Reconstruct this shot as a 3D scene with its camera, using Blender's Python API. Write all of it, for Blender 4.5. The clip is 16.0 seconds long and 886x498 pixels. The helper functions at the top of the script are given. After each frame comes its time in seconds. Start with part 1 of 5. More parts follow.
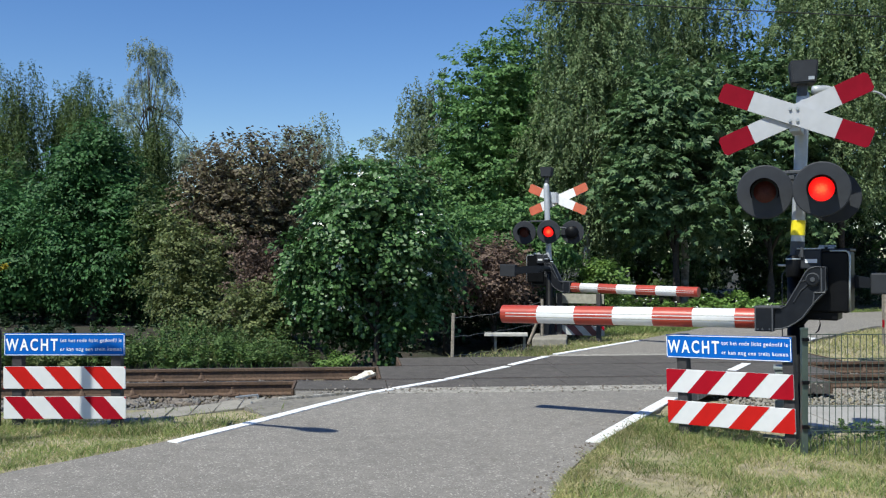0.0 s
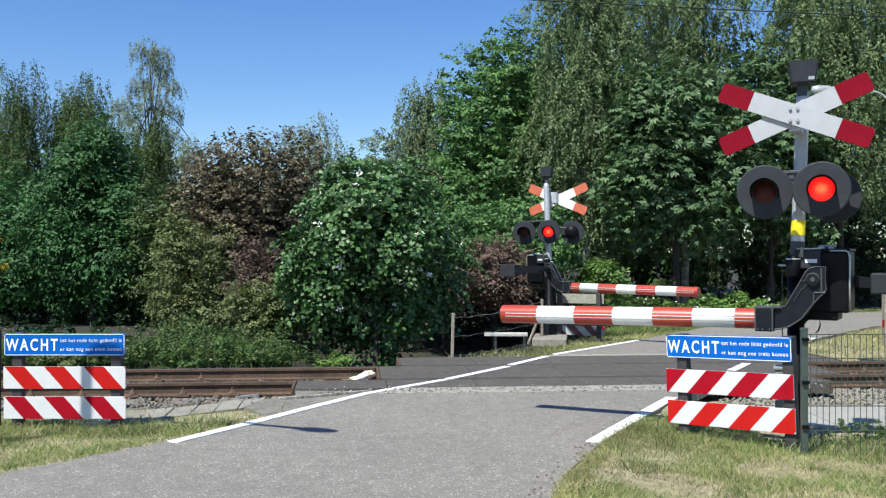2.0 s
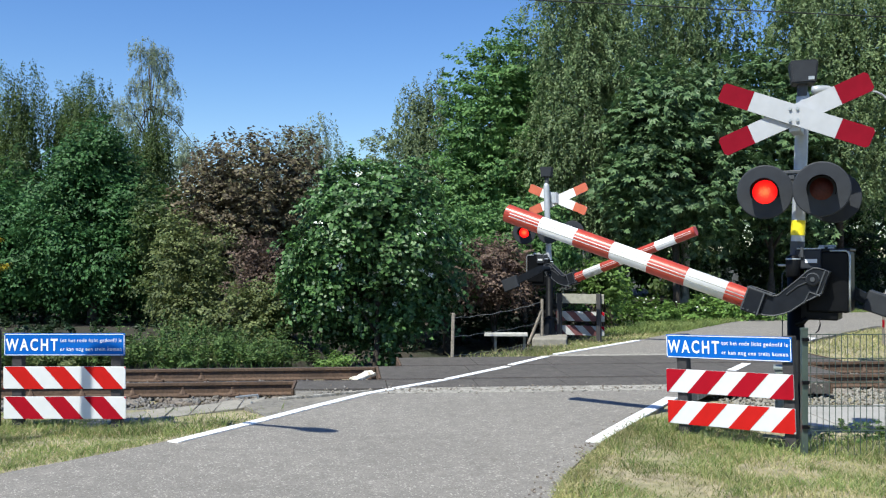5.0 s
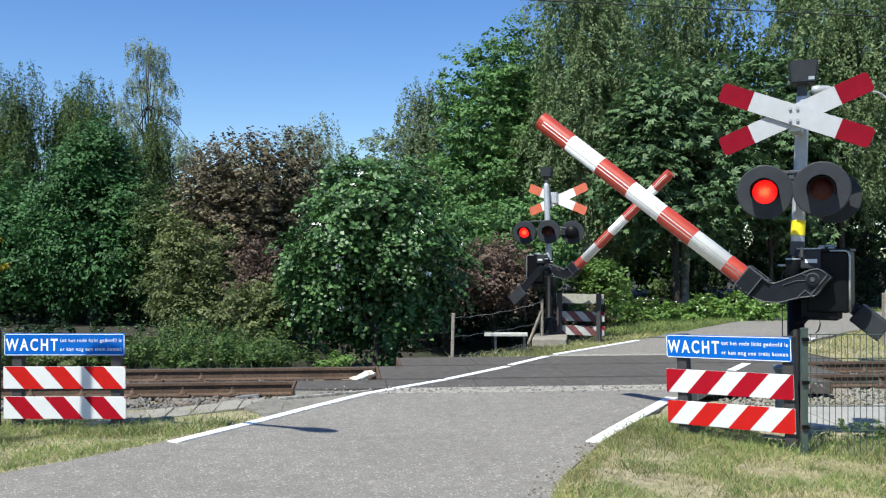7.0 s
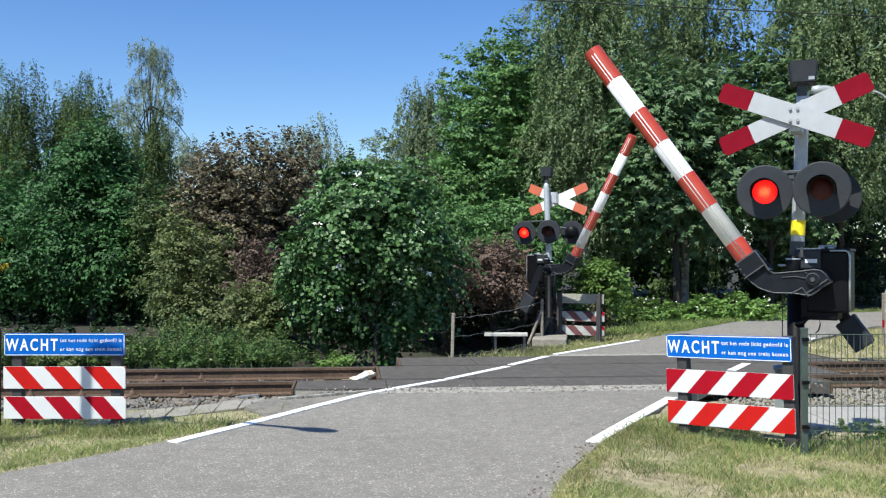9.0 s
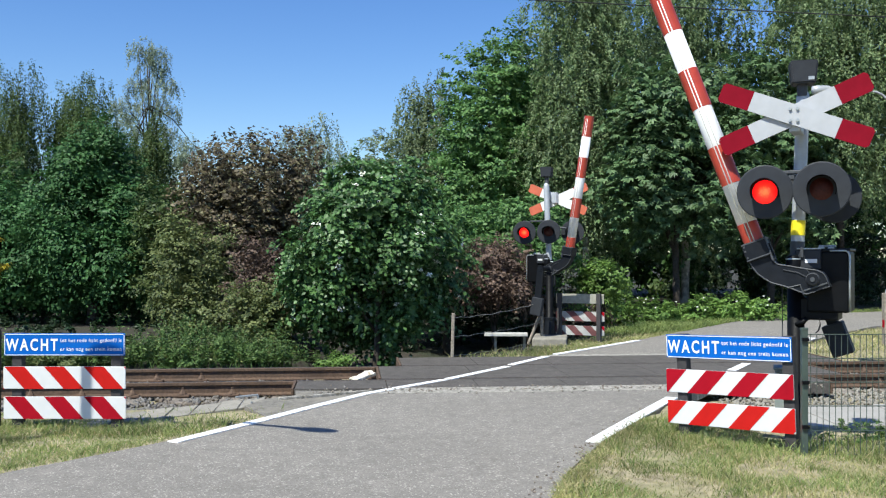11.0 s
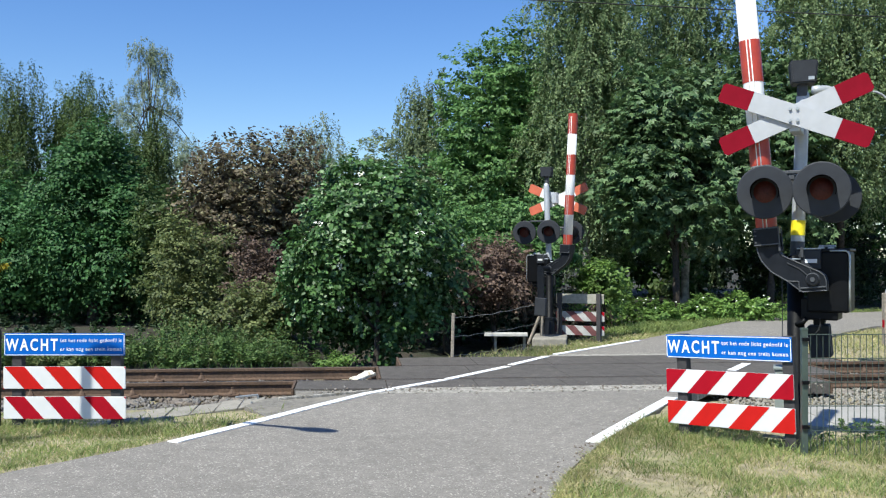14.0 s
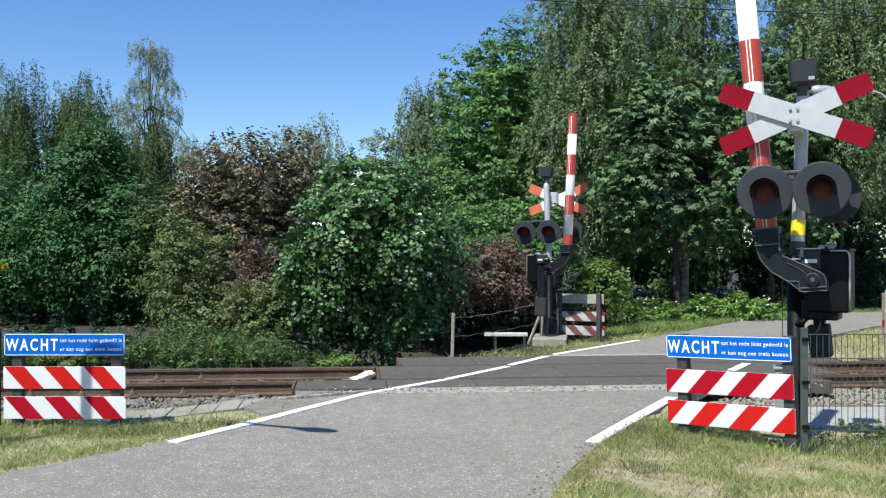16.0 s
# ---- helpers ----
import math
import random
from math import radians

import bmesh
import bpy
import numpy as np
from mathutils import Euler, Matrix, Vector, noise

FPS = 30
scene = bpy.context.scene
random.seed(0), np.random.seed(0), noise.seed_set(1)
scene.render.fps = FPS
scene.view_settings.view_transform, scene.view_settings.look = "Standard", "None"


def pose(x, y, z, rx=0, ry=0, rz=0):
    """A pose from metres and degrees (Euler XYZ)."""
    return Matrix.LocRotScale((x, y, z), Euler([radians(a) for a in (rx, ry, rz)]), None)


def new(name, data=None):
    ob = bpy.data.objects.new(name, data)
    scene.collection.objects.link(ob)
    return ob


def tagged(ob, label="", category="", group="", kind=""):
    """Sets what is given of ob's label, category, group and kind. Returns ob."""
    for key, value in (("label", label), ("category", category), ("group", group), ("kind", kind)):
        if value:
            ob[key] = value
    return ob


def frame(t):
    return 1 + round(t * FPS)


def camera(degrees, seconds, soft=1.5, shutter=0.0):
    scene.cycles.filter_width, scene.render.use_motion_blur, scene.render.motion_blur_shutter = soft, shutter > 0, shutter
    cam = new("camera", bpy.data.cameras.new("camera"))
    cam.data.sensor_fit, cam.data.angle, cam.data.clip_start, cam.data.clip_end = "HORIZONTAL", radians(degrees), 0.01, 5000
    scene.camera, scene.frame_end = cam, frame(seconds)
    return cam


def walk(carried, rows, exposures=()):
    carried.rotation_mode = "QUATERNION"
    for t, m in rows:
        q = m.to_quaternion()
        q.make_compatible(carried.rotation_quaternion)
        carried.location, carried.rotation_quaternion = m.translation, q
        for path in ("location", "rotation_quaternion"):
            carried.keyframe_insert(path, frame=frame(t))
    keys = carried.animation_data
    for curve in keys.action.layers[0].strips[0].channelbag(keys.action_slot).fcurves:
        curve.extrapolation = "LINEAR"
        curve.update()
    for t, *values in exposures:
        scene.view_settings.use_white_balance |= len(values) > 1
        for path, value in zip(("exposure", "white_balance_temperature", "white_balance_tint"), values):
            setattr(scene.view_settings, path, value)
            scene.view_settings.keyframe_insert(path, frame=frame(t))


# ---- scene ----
cam = camera(50.0, 16.0, soft=1.2)
EYE = pose(0, 0, 1.6, 90.48, 0, 0)
walk(cam, [(0, EYE), (16.0, EYE)], exposures=[(0, 0.28, 6380, 4), (0.3, 0.42, 6380, 4), (0.8, 0.50, 6380, 4), (1.6, 0.55, 6380, 4), (7.0, 0.58, 6380, 4), (16.0, 0.61, 6380, 4)])

# ---- daylight: sun behind the viewer, a little to the left ----
SUN_WAY = Vector((0.40, 0.55, -1.0)).normalized()
world = bpy.data.worlds.new("sky")
scene.world = world
world.use_nodes = True
wn = world.node_tree
sky = wn.nodes.new("ShaderNodeTexSky")
sky.sky_type, sky.sun_disc = "NISHITA", False
sky.sun_elevation = math.asin(-SUN_WAY.z)
sky.sun_rotation = math.atan2(-SUN_WAY.x, -SUN_WAY.y)
sky.altitude, sky.air_density, sky.dust_density, sky.ozone_density = 0, 1.0, 0.35, 3.2
tone = wn.nodes.new("ShaderNodeHueSaturation")
tone.inputs["Saturation"].default_value = 1.26
tone.inputs["Hue"].default_value = 0.514
wn.links.new(sky.outputs[0], tone.inputs["Color"])
wn.links.new(tone.outputs[0], wn.nodes["Background"].inputs[0])
wn.nodes["Background"].inputs[1].default_value = 0.107
sun = new("sun", bpy.data.lights.new("sun", "SUN"))
sun.data.energy, sun.data.angle, sun.data.color = 4.8, radians(0.5), (1.0, 0.96, 0.89)
sun.matrix_world = Matrix.Translation((-8, -20, 18)) @ SUN_WAY.to_track_quat("-Z", "Y").to_matrix().to_4x4()


# ---- materials ----
def mat(name, col, rough=0.6, metal=0.0, scale=8.0, vary=0.25, bump=0.0, bscale=60.0, dirt=None, dscale=1.5, damt=0.4, rand=0.0, glow=None, glow_s=0.0, spec=0.5, detail=6.0):
    """Surface with fine grain, larger stains and relief."""
    m = bpy.data.materials.new(name)
    m.use_nodes = True
    n, l = m.node_tree.nodes, m.node_tree.links
    b = n["Principled BSDF"]
    b.inputs["Roughness"].default_value = rough
    b.inputs["Metallic"].default_value = metal
    b.inputs["Specular IOR Level"].default_value = spec
    co = n.new("ShaderNodeTexCoord")
    t1 = n.new("ShaderNodeTexNoise")
    t1.inputs["Scale"].default_value, t1.inputs["Detail"].default_value = scale, detail
    l.new(co.outputs["Object"], t1.inputs["Vector"])
    r1 = n.new("ShaderNodeMapRange")
    r1.inputs[1].default_value, r1.inputs[2].default_value = 0.3, 0.7
    r1.inputs[3].default_value, r1.inputs[4].default_value = 1 - vary, 1 + vary
    l.new(t1.outputs[0], r1.inputs[0])
    mul = n.new("ShaderNodeVectorMath")
    mul.operation = "SCALE"
    mul.inputs[0].default_value = col
    l.new(r1.outputs[0], mul.inputs["Scale"])
    last = mul.outputs[0]
    if rand:
        g = n.new("ShaderNodeObjectInfo")
        r2 = n.new("ShaderNodeMapRange")
        r2.inputs[3].default_value, r2.inputs[4].default_value = 1 - rand, 1 + rand
        l.new(g.outputs["Random"], r2.inputs[0])
        m2 = n.new("ShaderNodeVectorMath")
        m2.operation = "SCALE"
        l.new(last, m2.inputs[0])
        l.new(r2.outputs[0], m2.inputs["Scale"])
        last = m2.outputs[0]
    if dirt:
        t2 = n.new("ShaderNodeTexNoise")
        t2.inputs["Scale"].default_value, t2.inputs["Detail"].default_value = dscale, 8.0
        l.new(co.outputs["Object"], t2.inputs["Vector"])
        r3 = n.new("ShaderNodeMapRange")
        r3.inputs[1].default_value, r3.inputs[2].default_value = 0.45, 0.7
        r3.inputs[4].default_value = damt
        l.new(t2.outputs[0], r3.inputs[0])
        mx = n.new("ShaderNodeMix")
        mx.data_type = "RGBA"
        l.new(r3.outputs[0], mx.inputs[0])
        l.new(last, mx.inputs[6])
        mx.inputs[7].default_value = (*dirt, 1)
        last = mx.outputs[2]
    l.new(last, b.inputs["Base Color"])
    if bump:
        t3 = n.new("ShaderNodeTexNoise")
        t3.inputs["Scale"].default_value, t3.inputs["Detail"].default_value = bscale, 5.0
        l.new(co.outputs["Object"], t3.inputs["Vector"])
        bp = n.new("ShaderNodeBump")
        bp.inputs["Strength"].default_value, bp.inputs["Distance"].default_value = bump, 0.02
        l.new(t3.outputs[0], bp.inputs["Height"])
        l.new(bp.outputs[0], b.inputs["Normal"])
    if glow:
        b.inputs["Emission Color"].default_value = (*glow, 1)
        b.inputs["Emission Strength"].default_value = glow_s
    return m


def chippings(name, dark, mid, light, size, stain, rough=0.9, share=0.12):
    """Asphalt: chippings of differing grey in a dark binder, faint wheel stains."""
    m = bpy.data.materials.new(name)
    m.use_nodes = True
    n, l = m.node_tree.nodes, m.node_tree.links
    b = n["Principled BSDF"]
    b.inputs["Roughness"].default_value = rough
    b.inputs["Specular IOR Level"].default_value = 0.3
    co = n.new("ShaderNodeTexCoord")
    cells = n.new("ShaderNodeTexVoronoi")
    cells.inputs["Scale"].default_value = 1 / size
    l.new(co.outputs["Object"], cells.inputs["Vector"])
    sep = n.new("ShaderNodeSeparateColor")
    l.new(cells.outputs["Color"], sep.inputs[0])
    ramp = n.new("ShaderNodeValToRGB")
    el = ramp.color_ramp.elements
    el[0].color, el[1].color = (*dark, 1), (*[v * 1.25 for v in mid], 1)
    x = el.new(0.45)
    x.color = (*mid, 1)
    x = el.new(1 - share)
    x.color = (*[v * 1.15 for v in mid], 1)
    l.new(sep.outputs[0], ramp.inputs[0])
    # single pale chippings among the rest
    chips = n.new("ShaderNodeTexVoronoi")
    chips.inputs["Scale"].default_value = 1 / (size * 1.15)
    l.new(co.outputs["Object"], chips.inputs["Vector"])
    sep2 = n.new("ShaderNodeSeparateColor")
    l.new(chips.outputs["Color"], sep2.inputs[0])
    few = n.new("ShaderNodeMapRange")
    few.inputs[1].default_value, few.inputs[2].default_value = 1 - share, 1 - share * 0.6
    l.new(sep2.outputs[1], few.inputs[0])
    blend = n.new("ShaderNodeMix")
    blend.data_type = "RGBA"
    for socket in blend.inputs:
        if socket.type == "RGBA" and socket.name == "B":
            socket.default_value = (*light, 1)
        if socket.type == "RGBA" and socket.name == "A":
            l.new(ramp.outputs[0], socket)
    l.new(few.outputs[0], blend.inputs[0])
    big = n.new("ShaderNodeTexNoise")
    big.inputs["Scale"].default_value, big.inputs["Detail"].default_value = 6.0, 8.0
    big.inputs["Roughness"].default_value = 0.7
    l.new(co.outputs["Object"], big.inputs["Vector"])
    r = n.new("ShaderNodeMapRange")
    r.inputs[1].default_value, r.inputs[2].default_value, r.inputs[3].default_value, r.inputs[4].default_value = 0.3, 0.7, 1 - stain, 1 + stain
    l.new(big.outputs[0], r.inputs[0])
    wide = n.new("ShaderNodeTexNoise")
    wide.inputs["Scale"].default_value, wide.inputs["Detail"].default_value = 0.7, 4.0
    l.new(co.outputs["Object"], wide.inputs["Vector"])
    r2 = n.new("ShaderNodeMapRange")
    r2.inputs[1].default_value, r2.inputs[2].default_value, r2.inputs[3].default_value, r2.inputs[4].default_value = 0.3, 0.7, 0.93, 1.07
    l.new(wide.outputs[0], r2.inputs[0])
    both = n.new("ShaderNodeMath")
    both.operation = "MULTIPLY"
    l.new(r.outputs[0], both.inputs[0])
    l.new(r2.outputs[0], both.inputs[1])
    mul = n.new("ShaderNodeVectorMath")
    mul.operation = "SCALE"
    l.new([o for o in blend.outputs if o.type == "RGBA"][0], mul.inputs[0])
    l.new(both.outputs[0], mul.inputs["Scale"])
    l.new(mul.outputs[0], b.inputs["Base Color"])
    bp = n.new("ShaderNodeBump")
    bp.inputs["Strength"].default_value, bp.inputs["Distance"].default_value = 0.35, 0.004
    l.new(cells.outputs["Distance"], bp.inputs["Height"])
    l.new(bp.outputs[0], b.inputs["Normal"])
    return m


def leafy(name, low, high, trans=0.25, rough=0.5, spec=0.3, third=None, share=0.12):
    """Leaf surface: hue differs from leaf to leaf, light passes through."""
    m = bpy.data.materials.new(name)
    m.use_nodes = True
    n, l = m.node_tree.nodes, m.node_tree.links
    b, out = n["Principled BSDF"], n["Material Output"]
    b.inputs["Roughness"].default_value = rough
    b.inputs["Specular IOR Level"].default_value = spec
    g = n.new("ShaderNodeNewGeometry")
    ramp = n.new("ShaderNodeValToRGB")
    ramp.color_ramp.elements[0].color, ramp.color_ramp.elements[1].color = (*low, 1), (*high, 1)
    if third:
        ramp.color_ramp.elements[1].position = 1 - share
        e = ramp.color_ramp.elements.new(1.0 - share * 0.3)
        e.color = (*third, 1)
    l.new(g.outputs["Random Per Island"], ramp.inputs[0])
    co = n.new("ShaderNodeTexCoord")
    t = n.new("ShaderNodeTexNoise")
    t.inputs["Scale"].default_value = 0.9
    l.new(co.outputs["Object"], t.inputs["Vector"])
    r = n.new("ShaderNodeMapRange")
    r.inputs[1].default_value, r.inputs[2].default_value, r.inputs[3].default_value, r.inputs[4].default_value = 0.3, 0.7, 0.7, 1.3
    l.new(t.outputs[0], r.inputs[0])
    mul = n.new("ShaderNodeVectorMath")
    mul.operation = "SCALE"
    l.new(ramp.outputs[0], mul.inputs[0])
    l.new(r.outputs[0], mul.inputs["Scale"])
    l.new(mul.outputs[0], b.inputs["Base Color"])
    tr = n.new("ShaderNodeBsdfTranslucent")
    l.new(mul.outputs[0], tr.inputs["Color"])
    mix = n.new("ShaderNodeMixShader")
    mix.inputs[0].default_value = trans
    l.new(b.outputs[0], mix.inputs[1])
    l.new(tr.outputs[0], mix.inputs[2])
    l.new(mix.outputs[0], out.inputs["Surface"])
    return m


def lit_lens():
    """Burning red signal lens: hot in the middle, deep red at the rim, with the facets of the glass."""
    m = bpy.data.materials.new("lit_red_lens")
    m.use_nodes = True
    n, l = m.node_tree.nodes, m.node_tree.links
    b = n["Principled BSDF"]
    b.inputs["Base Color"].default_value, b.inputs["Roughness"].default_value = (0.3, 0.01, 0.008, 1), 0.3
    co = n.new("ShaderNodeTexCoord")
    flat = n.new("ShaderNodeVectorMath")
    flat.operation = "MULTIPLY"
    flat.inputs[1].default_value = (1, 0, 1)
    l.new(co.outputs["Object"], flat.inputs[0])
    far = n.new("ShaderNodeVectorMath")
    far.operation = "LENGTH"
    l.new(flat.outputs[0], far.inputs[0])
    cell = n.new("ShaderNodeTexVoronoi")
    cell.inputs["Scale"].default_value = 55
    l.new(flat.outputs[0], cell.inputs["Vector"])
    add = n.new("ShaderNodeMath")
    add.operation = "MULTIPLY_ADD"
    add.inputs[1].default_value = 0.030
    l.new(cell.outputs["Distance"], add.inputs[0])
    l.new(far.outputs["Value"], add.inputs[2])
    r = n.new("ShaderNodeValToRGB")
    r.color_ramp.elements[0].position, r.color_ramp.elements[0].color = 0.25, (1.0, 0.115, 0.030, 1)
    r.color_ramp.elements[1].position, r.color_ramp.elements[1].color = 1.0, (0.72, 0.004, 0.006, 1)
    e = r.color_ramp.elements.new(0.65)
    e.color = (1.0, 0.018, 0.010, 1)
    k = n.new("ShaderNodeMath")
    k.operation = "MULTIPLY"
    k.inputs[1].default_value = 9.0
    l.new(add.outputs[0], k.inputs[0])
    l.new(k.outputs[0], r.inputs[0])
    l.new(r.outputs[0], b.inputs["Emission Color"])
    b.inputs["Emission Strength"].default_value = 1.3
    return m


M = {}
M["asphalt"] = chippings("asphalt", (0.152, 0.141, 0.124), (0.196, 0.181, 0.159), (0.37, 0.345, 0.305), 0.010, 0.16, share=0.09)
M["asphalt_dark"] = chippings("asphalt_dark", (0.077, 0.070, 0.063), (0.087, 0.079, 0.071), (0.120, 0.108, 0.097), 0.02, 0.28, 0.8, 0.05)
M["joint"] = mat("joint", (0.33, 0.31, 0.27), 0.9, scale=26, vary=0.5, bump=0.6, bscale=80, dirt=(0.13, 0.12, 0.095), dscale=11, damt=0.9)
M["apron"] = mat("dusty_asphalt", (0.17, 0.158, 0.135), 0.95, scale=18, vary=0.35, bump=0.5, bscale=60, dirt=(0.25, 0.225, 0.18), dscale=3, damt=0.8)
# litter made very dark: the shade of the trees is in the colour
M["wood_floor"] = mat("shaded_leaf_litter", (0.034, 0.028, 0.019), 1.0, scale=9, vary=0.5, bump=0.8, bscale=30, dirt=(0.022, 0.034, 0.012), dscale=1.0, damt=0.8)
M["gravel"] = mat("pale_gravel", (0.25, 0.235, 0.20), 0.95, scale=16, vary=0.35, dirt=(0.19, 0.165, 0.13), dscale=2.5, damt=0.5)
M["groove"] = mat("groove", (0.02, 0.02, 0.02), 0.9, scale=15, vary=0.3)
M["paint_white"] = mat("road_paint", (0.80, 0.80, 0.78), 0.7, scale=60, vary=0.08, bump=0.3, bscale=150, dirt=(0.42, 0.41, 0.38), dscale=9, damt=0.45)
M["earth"] = mat("earth", (0.29, 0.25, 0.155), 0.95, scale=9, vary=0.4, bump=0.7, bscale=30, dirt=(0.20, 0.20, 0.085), dscale=1.3, damt=0.8)
M["ballast"] = mat("ballast", (0.165, 0.158, 0.146), 0.9, scale=14, vary=0.4, bump=0.4, bscale=60, dirt=(0.13, 0.095, 0.065), dscale=2.2, damt=0.7)
M["concrete"] = mat("concrete", (0.27, 0.25, 0.21), 0.9, scale=18, vary=0.18, bump=0.35, bscale=90, dirt=(0.20, 0.185, 0.15), dscale=2.5, damt=0.6, rand=0.12)
M["concrete_pale"] = mat("pale_concrete_plate", (0.33, 0.315, 0.285), 0.8, 0.0, scale=18, vary=0.08, dirt=(0.24, 0.23, 0.20), dscale=2.5, damt=0.5, rand=0.05)
M["plank"] = mat("grey_plank", (0.43, 0.42, 0.38), 0.85, scale=16, vary=0.15, bump=0.3, bscale=60, dirt=(0.28, 0.27, 0.24), dscale=4, damt=0.6)
M["rail_rust"] = mat("rusty_steel", (0.105, 0.066, 0.043), 0.85, 0.1, scale=30, vary=0.35, bump=0.3, bscale=120, dirt=(0.042, 0.028, 0.020), dscale=3, damt=0.6)
M["rail_top"] = mat("worn_steel", (0.085, 0.074, 0.068), 0.6, 0.3, scale=30, vary=0.2, dirt=(0.13, 0.085, 0.06), dscale=4, damt=0.4)
M["sleeper"] = mat("sleeper", (0.20, 0.17, 0.14), 0.95, scale=20, vary=0.3, bump=0.4, bscale=60)
M["grey_steel"] = mat("galvanised_steel", (0.42, 0.44, 0.46), 0.5, 0.25, scale=14, vary=0.10, dirt=(0.30, 0.31, 0.31), dscale=4, damt=0.4)
M["dark_band"] = mat("dark_grey_paint", (0.05, 0.054, 0.06), 0.6, scale=20, vary=0.15)
M["black_steel"] = mat("black_painted_steel", (0.0045, 0.005, 0.006), 0.45, scale=14, vary=0.25, bump=0.05, dirt=(0.008, 0.008, 0.009), dscale=4, damt=0.5, spec=0.12)
M["arm_steel"] = mat("dark_blue_black_steel", (0.010, 0.012, 0.016), 0.45, scale=14, vary=0.2, dirt=(0.016, 0.016, 0.018), dscale=5, damt=0.4, spec=0.15)
M["edge_metal"] = mat("bare_edge_metal", (0.40, 0.42, 0.43), 0.4, 0.5, scale=20, vary=0.15)
M["plate"] = mat("grey_black_signal_paint", (0.030, 0.033, 0.039), 0.6, scale=12, vary=0.12, dirt=(0.036, 0.038, 0.042), dscale=3, damt=0.4, spec=0.2)
M["hood"] = mat("matt_black", (0.004, 0.004, 0.005), 0.9, scale=10, vary=0.2, spec=0.05)
M["lens_off"] = mat("unlit_red_lens", (0.060, 0.010, 0.007), 0.45, scale=40, vary=0.3, spec=0.25)
M["lens_on"] = lit_lens()
M["board_back"] = mat("grey_board_back", (0.30, 0.29, 0.24), 0.7, scale=14, vary=0.2)
# stained board white, dimmed because these boards face away from the sun
M["board_shade"] = mat("shaded_dirty_white_board", (0.42, 0.42, 0.40), 0.7, scale=10, vary=0.15, dirt=(0.2, 0.2, 0.19), dscale=3, damt=0.6)
M["leaf_yellow"] = leafy("yellow_leaves", (0.30, 0.22, 0.01), (0.55, 0.45, 0.05), 0.35)
# stripe red with the same shade mixed into its colour
M["board_dark"] = mat("shaded_red_stripe", (0.13, 0.045, 0.045), 0.7)
M["white_lump"] = mat("white_painted_concrete", (0.72, 0.70, 0.60), 0.9, scale=20, vary=0.2, bump=0.5, bscale=40, dirt=(0.22, 0.16, 0.09), dscale=14, damt=0.8)
M["lamp_grey"] = mat("lamp_grey", (0.36, 0.375, 0.385), 0.5, 0.2)
M["cabinet"] = mat("grey_green_cabinet", (0.22, 0.25, 0.24), 0.6, scale=9, vary=0.12)
M["yellow"] = mat("yellow_band", (0.80, 0.66, 0.02), 0.5, scale=20, vary=0.08)
M["cross_white"] = mat("white_reflective", (0.40, 0.41, 0.43), 0.5, scale=10, vary=0.05, dirt=(0.34, 0.35, 0.36), dscale=3, damt=0.4, spec=0.25)
M["cross_red"] = mat("dark_red_reflective", (0.19, 0.005, 0.015), 0.6, scale=10, vary=0.08, spec=0.05)
M["orange_red"] = mat("faded_orange_red", (0.50, 0.115, 0.055), 0.6, scale=10, vary=0.1, dirt=(0.5, 0.14, 0.08), dscale=6, damt=0.4)
M["boom_red"] = mat("barrier_red", (0.38, 0.046, 0.026), 0.38, scale=12, vary=0.12, dirt=(0.26, 0.05, 0.03), dscale=5, damt=0.5)
M["boom_white"] = mat("barrier_white", (0.78, 0.78, 0.77), 0.45, scale=12, vary=0.04, dirt=(0.6, 0.6, 0.58), dscale=4, damt=0.35)
M["board_white"] = mat("board_white", (0.64, 0.64, 0.64), 0.5, scale=12, vary=0.03, dirt=(0.64, 0.64, 0.62), dscale=4, damt=0.4)
M["board_red"] = mat("board_red", (0.46, 0.014, 0.012), 0.6, scale=12, vary=0.06, spec=0.05)
M["board_red_dark"] = mat("board_crimson", (0.32, 0.006, 0.016), 0.6, scale=12, vary=0.06, spec=0.05)
M["sign_blue"] = mat("sign_blue", (0.003, 0.105, 0.44), 0.6, scale=9, vary=0.05, spec=0.15)
M["sign_white"] = mat("sign_white", (0.82, 0.84, 0.86), 0.5, scale=20, vary=0.03)
M["plastic_post"] = mat("dark_plastic_post", (0.036, 0.033, 0.034), 0.7, scale=14, vary=0.2, dirt=(0.07, 0.064, 0.06), dscale=5, damt=0.4)
M["fence_green"] = mat("green_coated_wire", (0.052, 0.072, 0.060), 0.5, scale=20, vary=0.15)
M["wood_old"] = mat("weathered_wood", (0.27, 0.235, 0.19), 0.9, scale=25, vary=0.3, bump=0.3, bscale=70, dirt=(0.15, 0.13, 0.10), dscale=4, damt=0.6)
M["wire"] = mat("old_wire", (0.20, 0.20, 0.19), 0.6, 0.4)
M["cable"] = mat("black_cable", (0.012, 0.012, 0.012), 0.7)
M["bark"] = mat("bark", (0.050, 0.040, 0.030), 0.95, scale=14, vary=0.4, bump=0.8, bscale=25)
M["birch_bark"] = mat("birch_bark", (0.48, 0.46, 0.42), 0.85, scale=7, vary=0.3, bump=0.3, dirt=(0.06, 0.055, 0.05), dscale=5, damt=0.9)
M["grass"] = leafy("grass_blades", (0.195, 0.245, 0.075), (0.42, 0.385, 0.18), 0.4, 0.6, third=(0.56, 0.475, 0.285), share=0.3)
M["grass_green"] = leafy("green_grass", (0.13, 0.21, 0.055), (0.32, 0.36, 0.13), 0.42, 0.6)
